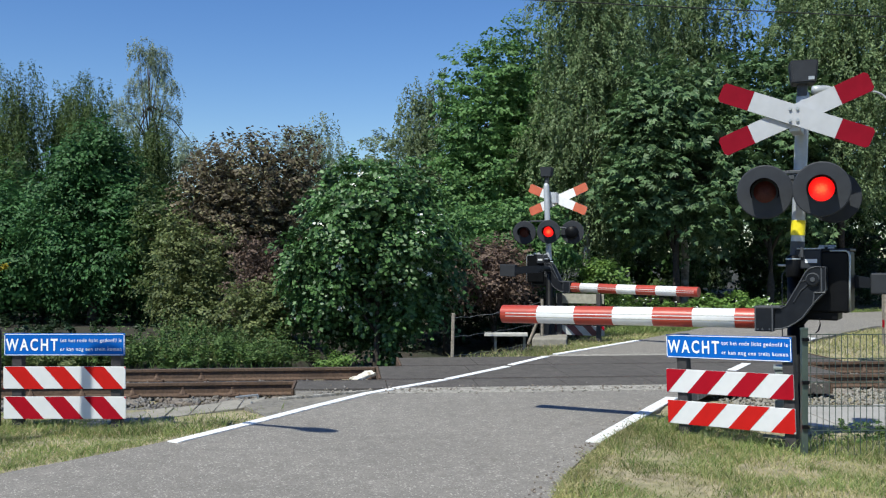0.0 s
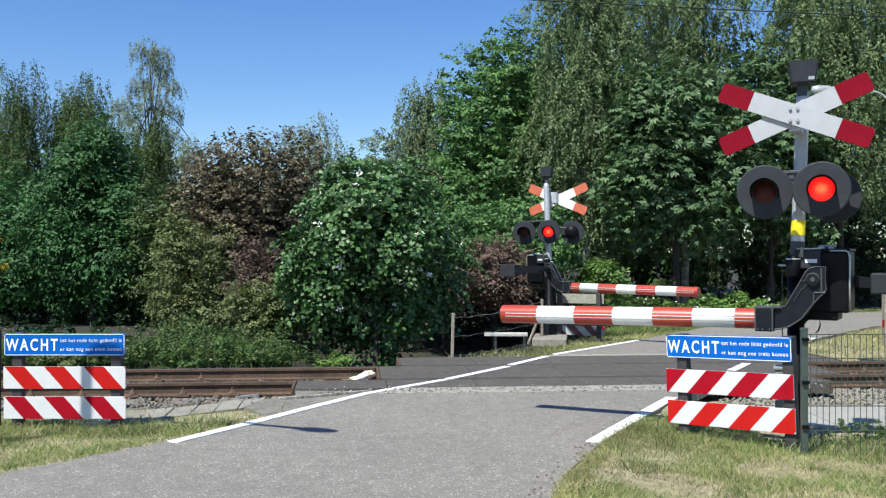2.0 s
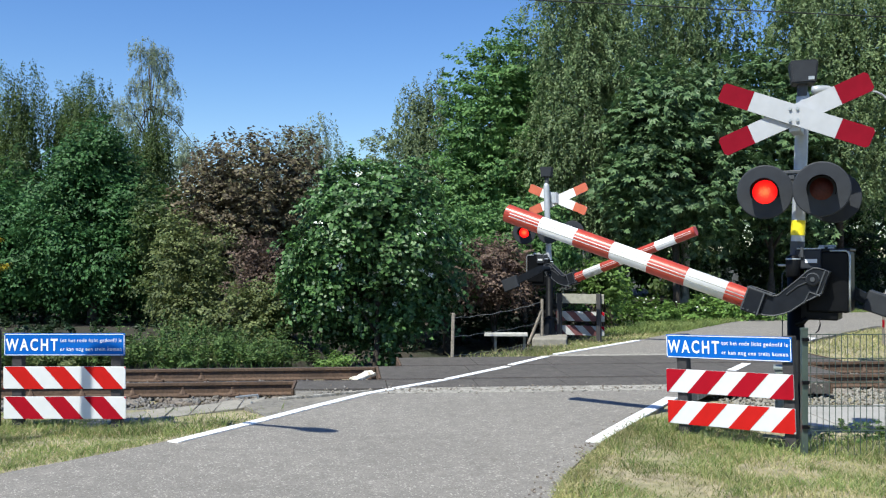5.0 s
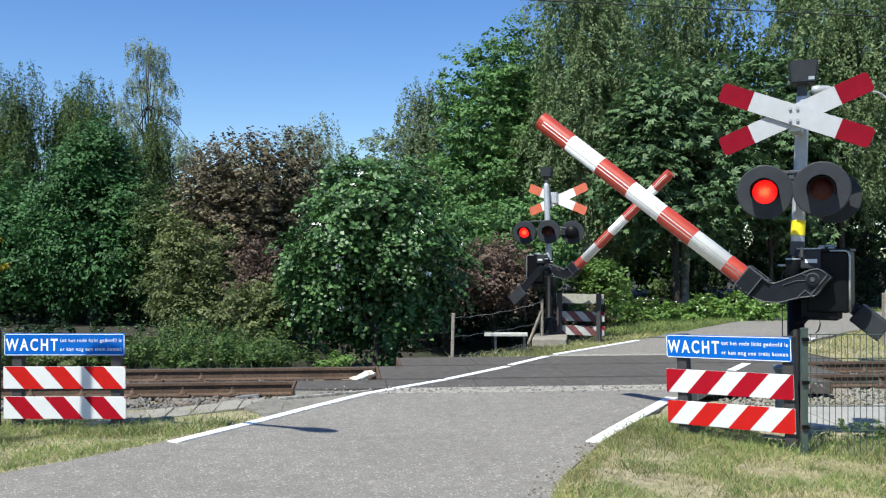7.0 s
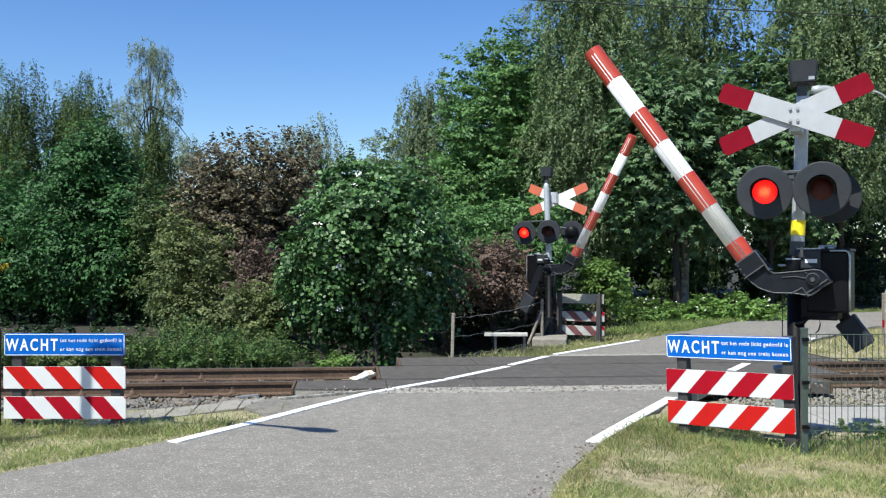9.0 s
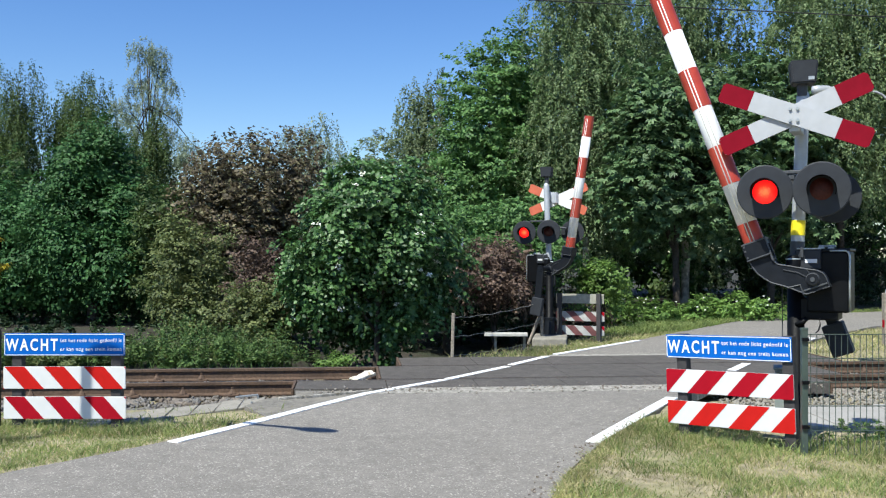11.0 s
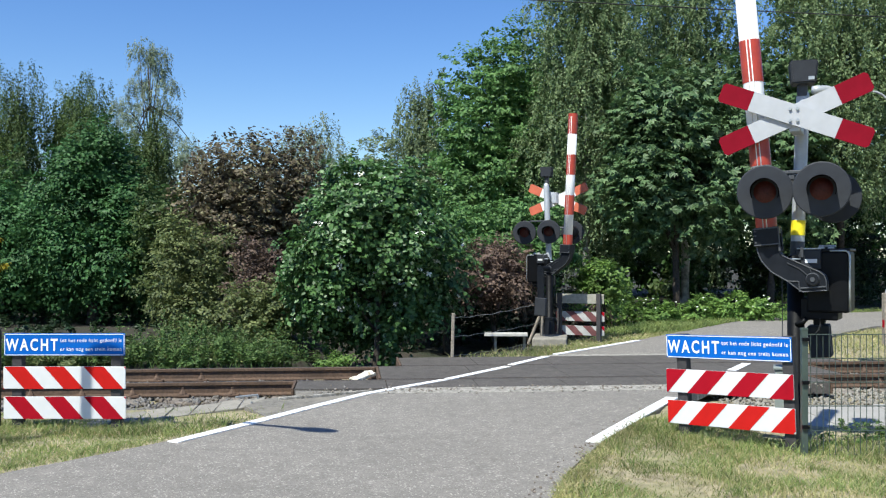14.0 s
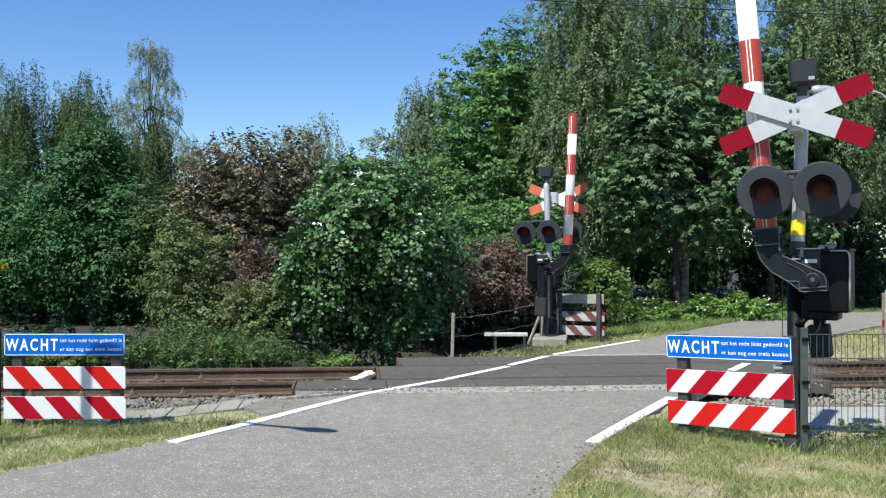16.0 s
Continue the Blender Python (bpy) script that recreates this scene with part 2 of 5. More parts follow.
M["weed"] = leafy("weed_leaves", (0.052, 0.112, 0.030), (0.165, 0.250, 0.080), 0.34, 0.5)
M["leaf_dark"] = leafy("dark_green_leaves", (0.030, 0.072, 0.021), (0.080, 0.162, 0.042), 0.35)
M["leaf_bush"] = leafy("glossy_green_leaves", (0.022, 0.062, 0.017), (0.110, 0.212, 0.066), 0.20, rough=0.45, spec=0.3, third=(0.27, 0.35, 0.20), share=0.07)
M["leaf_mid"] = leafy("mid_green_leaves", (0.050, 0.128, 0.038), (0.165, 0.288, 0.092), 0.34, spec=0.25)
M["leaf_birch"] = leafy("birch_leaves", (0.076, 0.134, 0.053), (0.255, 0.325, 0.158), 0.38, spec=0.25)
M["leaf_emerald"] = leafy("emerald_green_leaves", (0.026, 0.078, 0.024), (0.088, 0.188, 0.064), 0.28, spec=0.2)
M["leaf_silver"] = leafy("silvery_green_leaves", (0.16, 0.21, 0.13), (0.36, 0.41, 0.29), 0.45)
M["leaf_dull"] = leafy("dull_green_leaves", (0.042, 0.078, 0.024), (0.135, 0.188, 0.062), 0.32)
M["leaf_willow"] = leafy("grey_green_leaves", (0.095, 0.140, 0.065), (0.240, 0.290, 0.150), 0.36)
M["leaf_chestnut"] = leafy("deep_green_leaves", (0.042, 0.094, 0.036), (0.148, 0.226, 0.098), 0.26, rough=0.48, spec=0.32)
M["leaf_copper"] = leafy("copper_leaves", (0.056, 0.045, 0.030), (0.180, 0.150, 0.095), 0.32, spec=0.2, third=(0.26, 0.25, 0.135), share=0.22)
# near-black leaf colour that stands in for deep shade under the trees
M["ivy"] = leafy("shade_dark_ivy_leaves", (0.011, 0.026, 0.010), (0.030, 0.058, 0.020), 0.15)
M["leaf_olive"] = leafy("olive_leaves", (0.070, 0.102, 0.034), (0.225, 0.258, 0.100), 0.36)
M["leaf_purple"] = leafy("dull_purple_leaves", (0.088, 0.063, 0.050), (0.240, 0.172, 0.135), 0.36, spec=0.15)
M["leaf_rust"] = leafy("rust_brown_leaves", (0.16, 0.075, 0.03), (0.34, 0.17, 0.07), 0.35)
M["leaf_lime"] = leafy("lime_green_leaves", (0.085, 0.168, 0.036), (0.220, 0.340, 0.088), 0.36)
M["flower"] = mat("white_flowers", (0.75, 0.76, 0.66), 0.7)


# ---- mesh helpers ----
def part(name, bm, material, parent=None, label="", smooth=False, m=None):
    me = bpy.data.meshes.new(name)
    bm.to_mesh(me)
    bm.free()
    me.materials.append(material)
    if smooth:
        for p in me.polygons:
            p.use_smooth = True
    ob = new(name, me)
    if parent:
        ob.parent = parent
    if m is not None:
        ob.matrix_basis = m
    if label:
        ob["label"] = label
    return ob


def empty(name, m, label, category, group="", kind=""):
    ob = new(name)
    ob.empty_display_size = 0.1
    ob.matrix_basis = m
    return tagged(ob, label, category, group, kind)


def bm_new():
    return bmesh.new()


def box(bm, sx, sy, sz, m=Matrix(), bev=0.0):
    r = bmesh.ops.create_cube(bm, size=1.0, matrix=m @ Matrix.Diagonal((sx, sy, sz, 1)))
    if bev:
        es = list({e for v in r["verts"] for e in v.link_edges})
        bmesh.ops.bevel(bm, geom=es, offset=bev, segments=2, affect="EDGES", profile=0.5)
    return bm


def rod(bm, a, b, r1, r2=None, seg=12, caps=True):
    a, b = Vector(a), Vector(b)
    d = b - a
    m = Matrix.Translation((a + b) / 2) @ d.to_track_quat("Z", "Y").to_matrix().to_4x4()
    bmesh.ops.create_cone(bm, cap_ends=caps, segments=seg, radius1=r1, radius2=r1 if r2 is None else r2, depth=d.length, matrix=m)
    return bm


def lathe(bm, prof, seg=32, m=Matrix()):
    """Turns a profile of (radius, height) about z."""
    rings = []
    for r, z in prof:
        rings.append([bm.verts.new(m @ Vector((r * math.cos(2 * math.pi * k / seg), r * math.sin(2 * math.pi * k / seg), z))) for k in range(seg)])
    for a, b in zip(rings, rings[1:]):
        for k in range(seg):
            bm.faces.new((a[k], a[(k + 1) % seg], b[(k + 1) % seg], b[k]))
    return bm


def tube(bm, pts, r, seg=8):
    """A bent tube through points."""
    pts = [Vector(p) for p in pts]
    rings = []
    for i, p in enumerate(pts):
        d = (pts[min(i + 1, len(pts) - 1)] - pts[max(i - 1, 0)]).normalized()
        q = d.to_track_quat("Z", "Y")
        rr = r[i] if isinstance(r, (list, tuple)) else r
        rings.append([bm.verts.new(p + q @ Vector((rr * math.cos(2 * math.pi * k / seg), rr * math.sin(2 * math.pi * k / seg), 0))) for k in range(seg)])
    for a, b in zip(rings, rings[1:]):
        for k in range(seg):
            bm.faces.new((a[k], a[(k + 1) % seg], b[(k + 1) % seg], b[k]))
    bm.faces.new(rings[0][::-1])
    bm.faces.new(rings[-1])
    return bm


def slab(bm, outline, y0, y1):
    """An outline in the x-z plane, thick from y0 to y1."""
    a = [bm.verts.new((x, y0, z)) for x, z in outline]
    b = [bm.verts.new((x, y1, z)) for x, z in outline]
    bm.faces.new(a)
    bm.faces.new(b[::-1])
    n = len(a)
    for k in range(n):
        bm.faces.new((a[(k + 1) % n], a[k], b[k], b[(k + 1) % n]))
    bmesh.ops.recalc_face_normals(bm, faces=bm.faces)
    return bm


def sheet(bm, outline, z0, z1):
    """An outline in plan, thick from z0 to z1."""
    a = [bm.verts.new((x, y, z0)) for x, y in outline]
    b = [bm.verts.new((x, y, z1)) for x, y in outline]
    bm.faces.new(a)
    bm.faces.new(b)
    n = len(a)
    for k in range(n):
        bm.faces.new((a[k], a[(k + 1) % n], b[(k + 1) % n], b[k]))
    bmesh.ops.recalc_face_normals(bm, faces=bm.faces)
    return bm


def raw(name, verts, faces, material, parent=None, kind=""):
    """A mesh straight from arrays; faces all have the same number of corners."""
    verts, faces = np.asarray(verts, np.float32), np.asarray(faces, np.int32)
    me = bpy.data.meshes.new(name)
    k = faces.shape[1]
    me.vertices.add(len(verts))
    me.vertices.foreach_set("co", verts.ravel())
    me.loops.add(faces.size)
    me.loops.foreach_set("vertex_index", faces.ravel())
    me.polygons.add(len(faces))
    me.polygons.foreach_set("loop_start", np.arange(0, faces.size, k, dtype=np.int32))
    me.update(calc_edges=True)
    me.materials.append(material)
    ob = new(name, me)
    if parent:
        ob.parent = parent
    if kind:
        ob["kind"] = kind
    return ob


# ---- the lie of the land ----
TRACK_A = Vector((-3.49, 12.13))
TRACK_DIR = Vector((math.cos(radians(5.5)), math.sin(radians(5.5))))
TRACK_N = Vector((-TRACK_DIR.y, TRACK_DIR.x))
GAUGE = 1.50
LEFT_EDGE = [(-9.5, -6.0), (-6.0, 2.0), (-4.4, 5.4), (-3.27, 7.02), (-2.71, 7.8), (-2.40, 8.25), (-1.98, 9.06), (-1.02, 11.1), (0.0, 12.5), (0.90, 13.95), (1.66, 15.4), (3.66, 18.2), (7.1, 23.4), (9.6, 26.3), (13.0, 28.0), (30.0, 31.0)]
RIGHT_EDGE = [(-3.0, -6.0), (-0.9, 2.0), (0.30, 5.0), (0.68, 6.3), (0.96, 7.17), (1.35, 8.2), (1.90, 9.3), (2.50, 10.45), (3.40, 12.1), (4.45, 14.0), (5.6, 16.0), (7.24, 18.5), (9.9, 21.9), (13.0, 23.6), (17.0, 24.6), (31.0, 26.5)]


def edge_x(edge, y):
    return float(np.interp(y, [p[1] for p in edge], [p[0] for p in edge]))


def across(x, y):
    """Distance from the near rail, away from the viewer."""
    return (x - TRACK_A.x) * TRACK_N.x + (y - TRACK_A.y) * TRACK_N.y


def along(s, n, z=0.0):
    """A point s metres along the near rail and n metres across the track."""
    p = TRACK_A + TRACK_DIR * s + TRACK_N * n
    return Vector((p.x, p.y, z))


def land(x, y):
    """Height of the ground."""
    n = across(x, y)
    z = -0.06
    # the ground falls earlier towards the track behind the mesh fence
    t = min(max((n + 1.9 + 1.75 * min(max((x - 2.9) / 0.8, 0), 1)) / 0.9, 0), 1)
    z -= 0.17 * t * t * (3 - 2 * t)
    t = min(max((n - 2.6) / 1.2, 0), 1)
    z += 0.13 * t * t * (3 - 2 * t)
    if -3.0 < x < 6 and 14 < y < 26:
        # hollow under the bushes beside the road
        a, b, c = min(max((n - 2.75) / 0.7, 0), 1), min(max((edge_x(LEFT_EDGE, y) - x - 2.05) / 0.5, 0), 1), min(max((x + 3.0) / 0.9, 0), 1)
        z -= 0.55 * a * a * (3 - 2 * a) * b * b * (3 - 2 * b) * c * c * (3 - 2 * c) * min(1, (26 - y) / 3)
    if -8 < y < 31:
        gap = max(edge_x(LEFT_EDGE, y) - x, x - edge_x(RIGHT_EDGE, y))
        if n < -1.6 or n > 4.2:
            z += 0.042 * max(0.0, min(1.0, 1.3 - gap / 0.5)) if gap > -0.25 else -0.05
    return z


# ---- ground, road, track ----
def make_ground():
    def axis(lo, hi, step, far):
        mid = list(np.arange(lo, hi + 1e-6, step))
        return [-far, -far / 3, -far / 8] + [v for v in (-60, -45) if v < lo] + mid + [v for v in (60, 90) if v > hi] + [far / 8, far / 3, far]
    xs, ys = axis(-30, 30, 0.4, 2400), axis(-12, 40, 0.4, 2400)
    xs, ys = sorted(set(xs)), sorted(set(ys))
    vs, fs = [], []
    for y in ys:
        for x in xs:
            z = land(x, y)
            z += 0.016 * noise.noise(Vector((x * 0.9, y * 0.9, 3))) if abs(x) < 40 and abs(y) < 45 else 0
            vs.append((x, y, z))
    w = len(xs)
    for j in range(len(ys) - 1):
        for i in range(w - 1):
            fs.append((j * w + i, j * w + i + 1, (j + 1) * w + i + 1, (j + 1) * w + i))
    g = raw("ground", vs, fs, M["earth"])
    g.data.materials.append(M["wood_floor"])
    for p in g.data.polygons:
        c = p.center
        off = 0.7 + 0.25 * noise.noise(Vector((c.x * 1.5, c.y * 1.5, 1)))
        # floor beyond the track gets the colour with tree shade painted in
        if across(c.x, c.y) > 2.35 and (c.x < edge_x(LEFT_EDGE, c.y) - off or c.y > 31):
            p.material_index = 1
    tagged(g, "dry earth and thin turf ground round the crossing", "ground", kind="structure")


def strip(y0, y1, inset=0.0, step=0.5):
    """Outline of the road between two distances."""
    ys = [y0] + [v for v in np.arange(math.ceil(y0 / step) * step, y1, step) if v > y0 + 1e-3] + [y1]
    left = [(edge_x(LEFT_EDGE, v) + inset, v) for v in ys]
    right = [(edge_x(RIGHT_EDGE, v) - inset, v) for v in ys]
    return right + left[::-1]


def road_piece(n0, n1, name, material, z, label):
    """Road surface between two lines parallel to the track."""
    def meet(edge, n):
        ys = np.linspace(-6, 31, 3000)
        xs = np.interp(ys, [p[1] for p in edge], [p[0] for p in edge])
        a = (xs - TRACK_A.x) * TRACK_N.x + (ys - TRACK_A.y) * TRACK_N.y
        return float(np.interp(n, a, ys))
    l0, l1, r0, r1 = meet(LEFT_EDGE, n0), meet(LEFT_EDGE, n1), meet(RIGHT_EDGE, n0), meet(RIGHT_EDGE, n1)
    L = [(edge_x(LEFT_EDGE, v), v) for v in np.linspace(l0, l1, max(2, int((l1 - l0) / 0.3)))]
    R = [(edge_x(RIGHT_EDGE, v), v) for v in np.linspace(r0, r1, max(2, int((r1 - r0) / 0.3)))]
    if n1 - n0 > 1:
        rg = random.Random(3)
        L = [(x + rg.uniform(-0.03, 0.03), y) for x, y in L]
        R = [(x + rg.uniform(-0.03, 0.03), y) for x, y in R]
    ob = part(name, sheet(bm_new(), R + L[::-1], -0.14, z), material)
    tagged(ob, label, "road", kind="structure")
    return ob


def make_road():
    road_piece(-17.5, -1.26, "road", M["asphalt"], 0.0, "worn light grey asphalt road leading to the crossing")
    road_piece(-1.255, -0.80, "road_joint", M["joint"], 0.001, "pale crumbling joint strip before the crossing deck")
    road_piece(GAUGE + 1.155, GAUGE + 1.42, "road_joint", M["joint"], 0.001, "pale joint strip behind the crossing deck")
    road_piece(GAUGE + 1.425, 17.5, "road", M["asphalt"], 0.0, "light grey asphalt road curving away behind the crossing")
    ang = math.degrees(math.atan2(TRACK_DIR.y, TRACK_DIR.x))
    for n0, n1, s0, s1, z, lab in ((-0.795, -0.07, 1.62, 8.4, 0.004, "dark crossing deck strip before the near rail"), (0.07, GAUGE - 0.07, 2.70, 9.0, 0.006, "dark crossing deck strip between the rails"), (GAUGE + 0.07, GAUGE + 1.15, 3.05, 9.8, 0.004, "dark crossing deck strip behind the far rail")):
        p = along(s0, n0)
        deck = empty("crossing_deck", pose(p.x, p.y, 0, 0, 0, ang), lab, "crossing deck", "crossing deck strips", "structure")
        count = int(round((s1 - s0) / 1.2))
        w = (s1 - s0) / count
        for k in range(count):
            part("deck_panel", box(bm_new(), w - 0.008, n1 - n0, 0.15, pose(w * (k + 0.5), (n1 - n0) / 2, z - 0.075), 0.004), M["asphalt_dark"], deck)
        # added black strips give the flangeways the dark of a deep groove
        for e in (-0.036, n1 - n0 + 0.036):
            if not (-0.9 < n0 + e < -0.8 or n0 + e > GAUGE + 0.9):
                part("flangeway_strip", box(bm_new(), s1 - s0, 0.060, 0.12, pose((s1 - s0) / 2, e + (0.004 if e < 0 else -0.004), z - 0.074), 0.004), M["groove"], deck, "black strip along the rail, drawn for the dark flangeway groove")
        for e in (-0.02, s1 - s0 + 0.02):
            part("edge_beam", box(bm_new(), 0.03, n1 - n0, 0.16, pose(e, (n1 - n0) / 2, z - 0.07), 0.004), M["rail_rust"], deck)


def make_apron():
    outline = [(-1.75, 9.55), (-0.75, 11.42), (-1.78, 11.48), (-1.72, 11.1), (-2.05, 10.75), (-2.15, 10.3)]
    t = part("road_apron", sheet(bm_new(), outline, -0.14, -0.012), M["apron"])
    tagged(t, "dusty broken asphalt apron beside the crossing", "road", kind="structure")


def stripe(pts, w, name="road_marking"):
    """A painted line along points in plan."""
    pts = [Vector(p) for p in pts]
    a, b = [], []
    for i, p in enumerate(pts):
        d = (pts[min(i + 1, len(pts) - 1)] - pts[max(i - 1, 0)]).normalized()
        nrm = Vector((-d.y, d.x))
        a.append(p + nrm * w / 2)
        b.append(p - nrm * w / 2)
    ob = part(name, sheet(bm_new(), [tuple(v) for v in b] + [tuple(v) for v in a[::-1]], -0.004, 0.010), M["paint_white"])
    tagged(ob, "white painted edge line on the asphalt", "road marking", "edge lines", "structure")


def make_lines():
    stripe([(-2.33, 8.2), (-1.89, 9.06), (-1.4, 10.1), (-0.90, 11.1), (-0.62, 11.5)], 0.12)
    stripe([(-0.58, 11.55), (0.02, 12.35)], 0.12)
    stripe([(0.06, 12.42), (0.94, 13.85)], 0.12)
    stripe([(1.0, 14.05), (1.66, 15.25)], 0.12)
    stripe([(1.85, 15.6), (2.7, 16.75), (3.74, 18.2)], 0.12)
    stripe([(1.29, 8.2), (1.86, 9.35), (2.42, 10.45), (2.6, 10.8)], 0.13)
    stripe([(4.05, 13.35), (4.55, 14.25)], 0.13)
    stripe([(6.95, 18.2), (7.3, 18.75)], 0.13)


def rail_mesh(s0, s1):
    bm = bm_new()
    prof = [(-0.06, -0.172), (0.06, -0.172), (0.06, -0.158), (0.012, -0.135), (0.009, -0.05), (0.036, -0.038), (0.036, -0.006), (0.028, 0.0), (-0.028, 0.0), (-0.036, -0.006), (-0.036, -0.038), (-0.009, -0.05), (-0.012, -0.135), (-0.06, -0.158)]
    a = [bm.verts.new((s0, y, z)) for y, z in prof]
    b = [bm.verts.new((s1, y, z)) for y, z in prof]
    n = len(prof)
    for k in range(n):
        bm.faces.new((a[k], b[k], b[(k + 1) % n], a[(k + 1) % n]))
    bm.faces.new(a)
    bm.faces.new(b)
    bmesh.ops.recalc_face_normals(bm, faces=bm.faces)
    return bm


def make_track():
    ang = math.degrees(math.atan2(TRACK_DIR.y, TRACK_DIR.x))
    for k in (0, 1):
        p = along(0, k * GAUGE, -0.002)
        r = empty("rail", pose(p.x, p.y, p.z, 0, 0, ang), "rusty brown steel rail with a polished top", "rail", "rails of the track", "structure")
        part("rail_body", rail_mesh(-45, 60), M["rail_rust"], r)
        part("running_surface", box(bm_new(), 105, 0.05, 0.004, pose(7.5, 0, 0.001)), M["rail_top"], r)
        for s in np.arange(-24, 24, 0.62):
            if 0.9 < s + k * 0.35 < 9.0:
                continue
            for side in (-1, 1):
                b = bm_new()
                box(b, 0.19, 0.09, 0.035, pose(s, side * 0.10, -0.158), 0.010)
                rod(b, (s, side * 0.095, -0.15), (s, side * 0.075, -0.085), 0.055, 0.022, 6)
                rod(b, (s, side * 0.078, -0.10), (s, side * 0.076, -0.055), 0.016, 0.016, 6)
                part("fastening", b, M["rail_rust"], r)
    rg = random.Random(9)
    for s in np.arange(-24, 24, 0.62):
        p = along(s, GAUGE / 2, -0.255)
        b = box(bm_new(), 0.24, 2.5, 0.14, Matrix(), 0.012)
        t = part("sleeper", b, M["sleeper"], None, m=pose(p.x, p.y, p.z, 0, 0, ang + rg.uniform(-0.4, 0.4)))
        tagged(t, "weathered concrete sleeper bedded in ballast", "sleeper", "sleepers of the track", "structure")


def stones(name, count, pick, size, material, label, seed):
    """Loose stones joined in one mesh."""
    rg = np.random.RandomState(seed)
    base = np.array([(-1, -1, -1), (1, -1, -1), (1, 1, -1), (-1, 1, -1), (-1, -1, 1), (1, -1, 1), (1, 1, 1), (-1, 1, 1)], float)
    quad = np.array([(0, 3, 2, 1), (4, 5, 6, 7), (0, 1, 5, 4), (1, 2, 6, 5), (2, 3, 7, 6), (3, 0, 4, 7)])
    vs, fs = [], []
    for i in range(count):
        x, y, z = pick(rg)
        v = base * (1 + rg.uniform(-0.45, 0.25, (8, 3))) * size * rg.uniform(0.5, 1.25) * np.array([1, rg.uniform(0.6, 1), rg.uniform(0.5, 0.9)]) * 0.5
        R = np.array(Euler(rg.uniform(0, 6.28, 3)).to_matrix())
        vs.append(v @ R.T + (x, y, z))
        fs.append(quad + 8 * i)
    ob = raw(name, np.concatenate(vs), np.concatenate(fs), material)
    return tagged(ob, label, "ballast", kind="stuff")


def make_ballast():
    def pick(lo, hi, n0, n1, top):
        def f(rg):
            s, n = rg.uniform(lo, hi), rg.uniform(n0, n1)
            p = along(s, n)
            return p.x, p.y, max(land(p.x, p.y) + 0.02, top(n)) + rg.uniform(-0.01, 0.025)
        return f
    bed = lambda n: -0.215 if -0.45 < n < GAUGE + 0.45 else -0.23 - 0.06 * min(abs(n + 0.45), abs(n - GAUGE - 0.45))
    stones("track_ballast", 9500, pick(-7.0, 1.75, -1.35, 2.4, bed), 0.048, M["ballast"], "grey-brown crushed stone ballast along the rails", 5)
    stones("track_ballast", 7500, pick(6.9, 12.5, -1.35, 2.4, bed), 0.038, M["gravel"], "pale crushed stone ballast beside the crossing", 6)


def make_debris():
    def joint(rg):
        p = along(rg.uniform(1.8, 8.2), -1.03 + 0.16 * rg.normal())
        return p.x, p.y, 0.006
    def edge(rg):
        y = rg.uniform(6.0, 10.4)
        return edge_x(RIGHT_EDGE, y) - abs(rg.normal()) * 0.10, y, 0.005
    def margin(rg):
        s, n = rg.uniform(0.2, 2.3), rg.uniform(-1.2, -0.35)
        p = along(s, n)
        return p.x, p.y, land(p.x, p.y) + 0.015
    stones("road_debris", 200, joint, 0.020, M["joint"], "small crumbs of stone along the road joint", 31)
    stones("road_debris", 160, joint, 0.024, M["sleeper"], "dark crumbs of asphalt along the road joint", 32)
    stones("road_debris", 110, edge, 0.018, M["sleeper"], "loose grit along the road edge", 33)
    stones("road_debris", 450, margin, 0.028, M["sleeper"], "brownish grit beside the crossing deck", 34)


# ---- crossing signals with barriers ----
def gooseneck_bm(side):
    outline = [(-0.063, 0.056), (-0.027, 0.095), (0.018, 0.107), (0.104, 0.107), (0.104, -0.093), (0.055, -0.151), (0.0, -0.209), (-0.09, -0.335), (-0.145, -0.378), (-0.2, -0.414), (-0.27, -0.436), (-0.325, -0.442), (-0.488, -0.442), (-0.488, -0.263), (-0.27, -0.254), (-0.225, -0.23), (-0.108, -0.027)]
    return slab(bm_new(), outline, side - 0.006, side + 0.006), outline


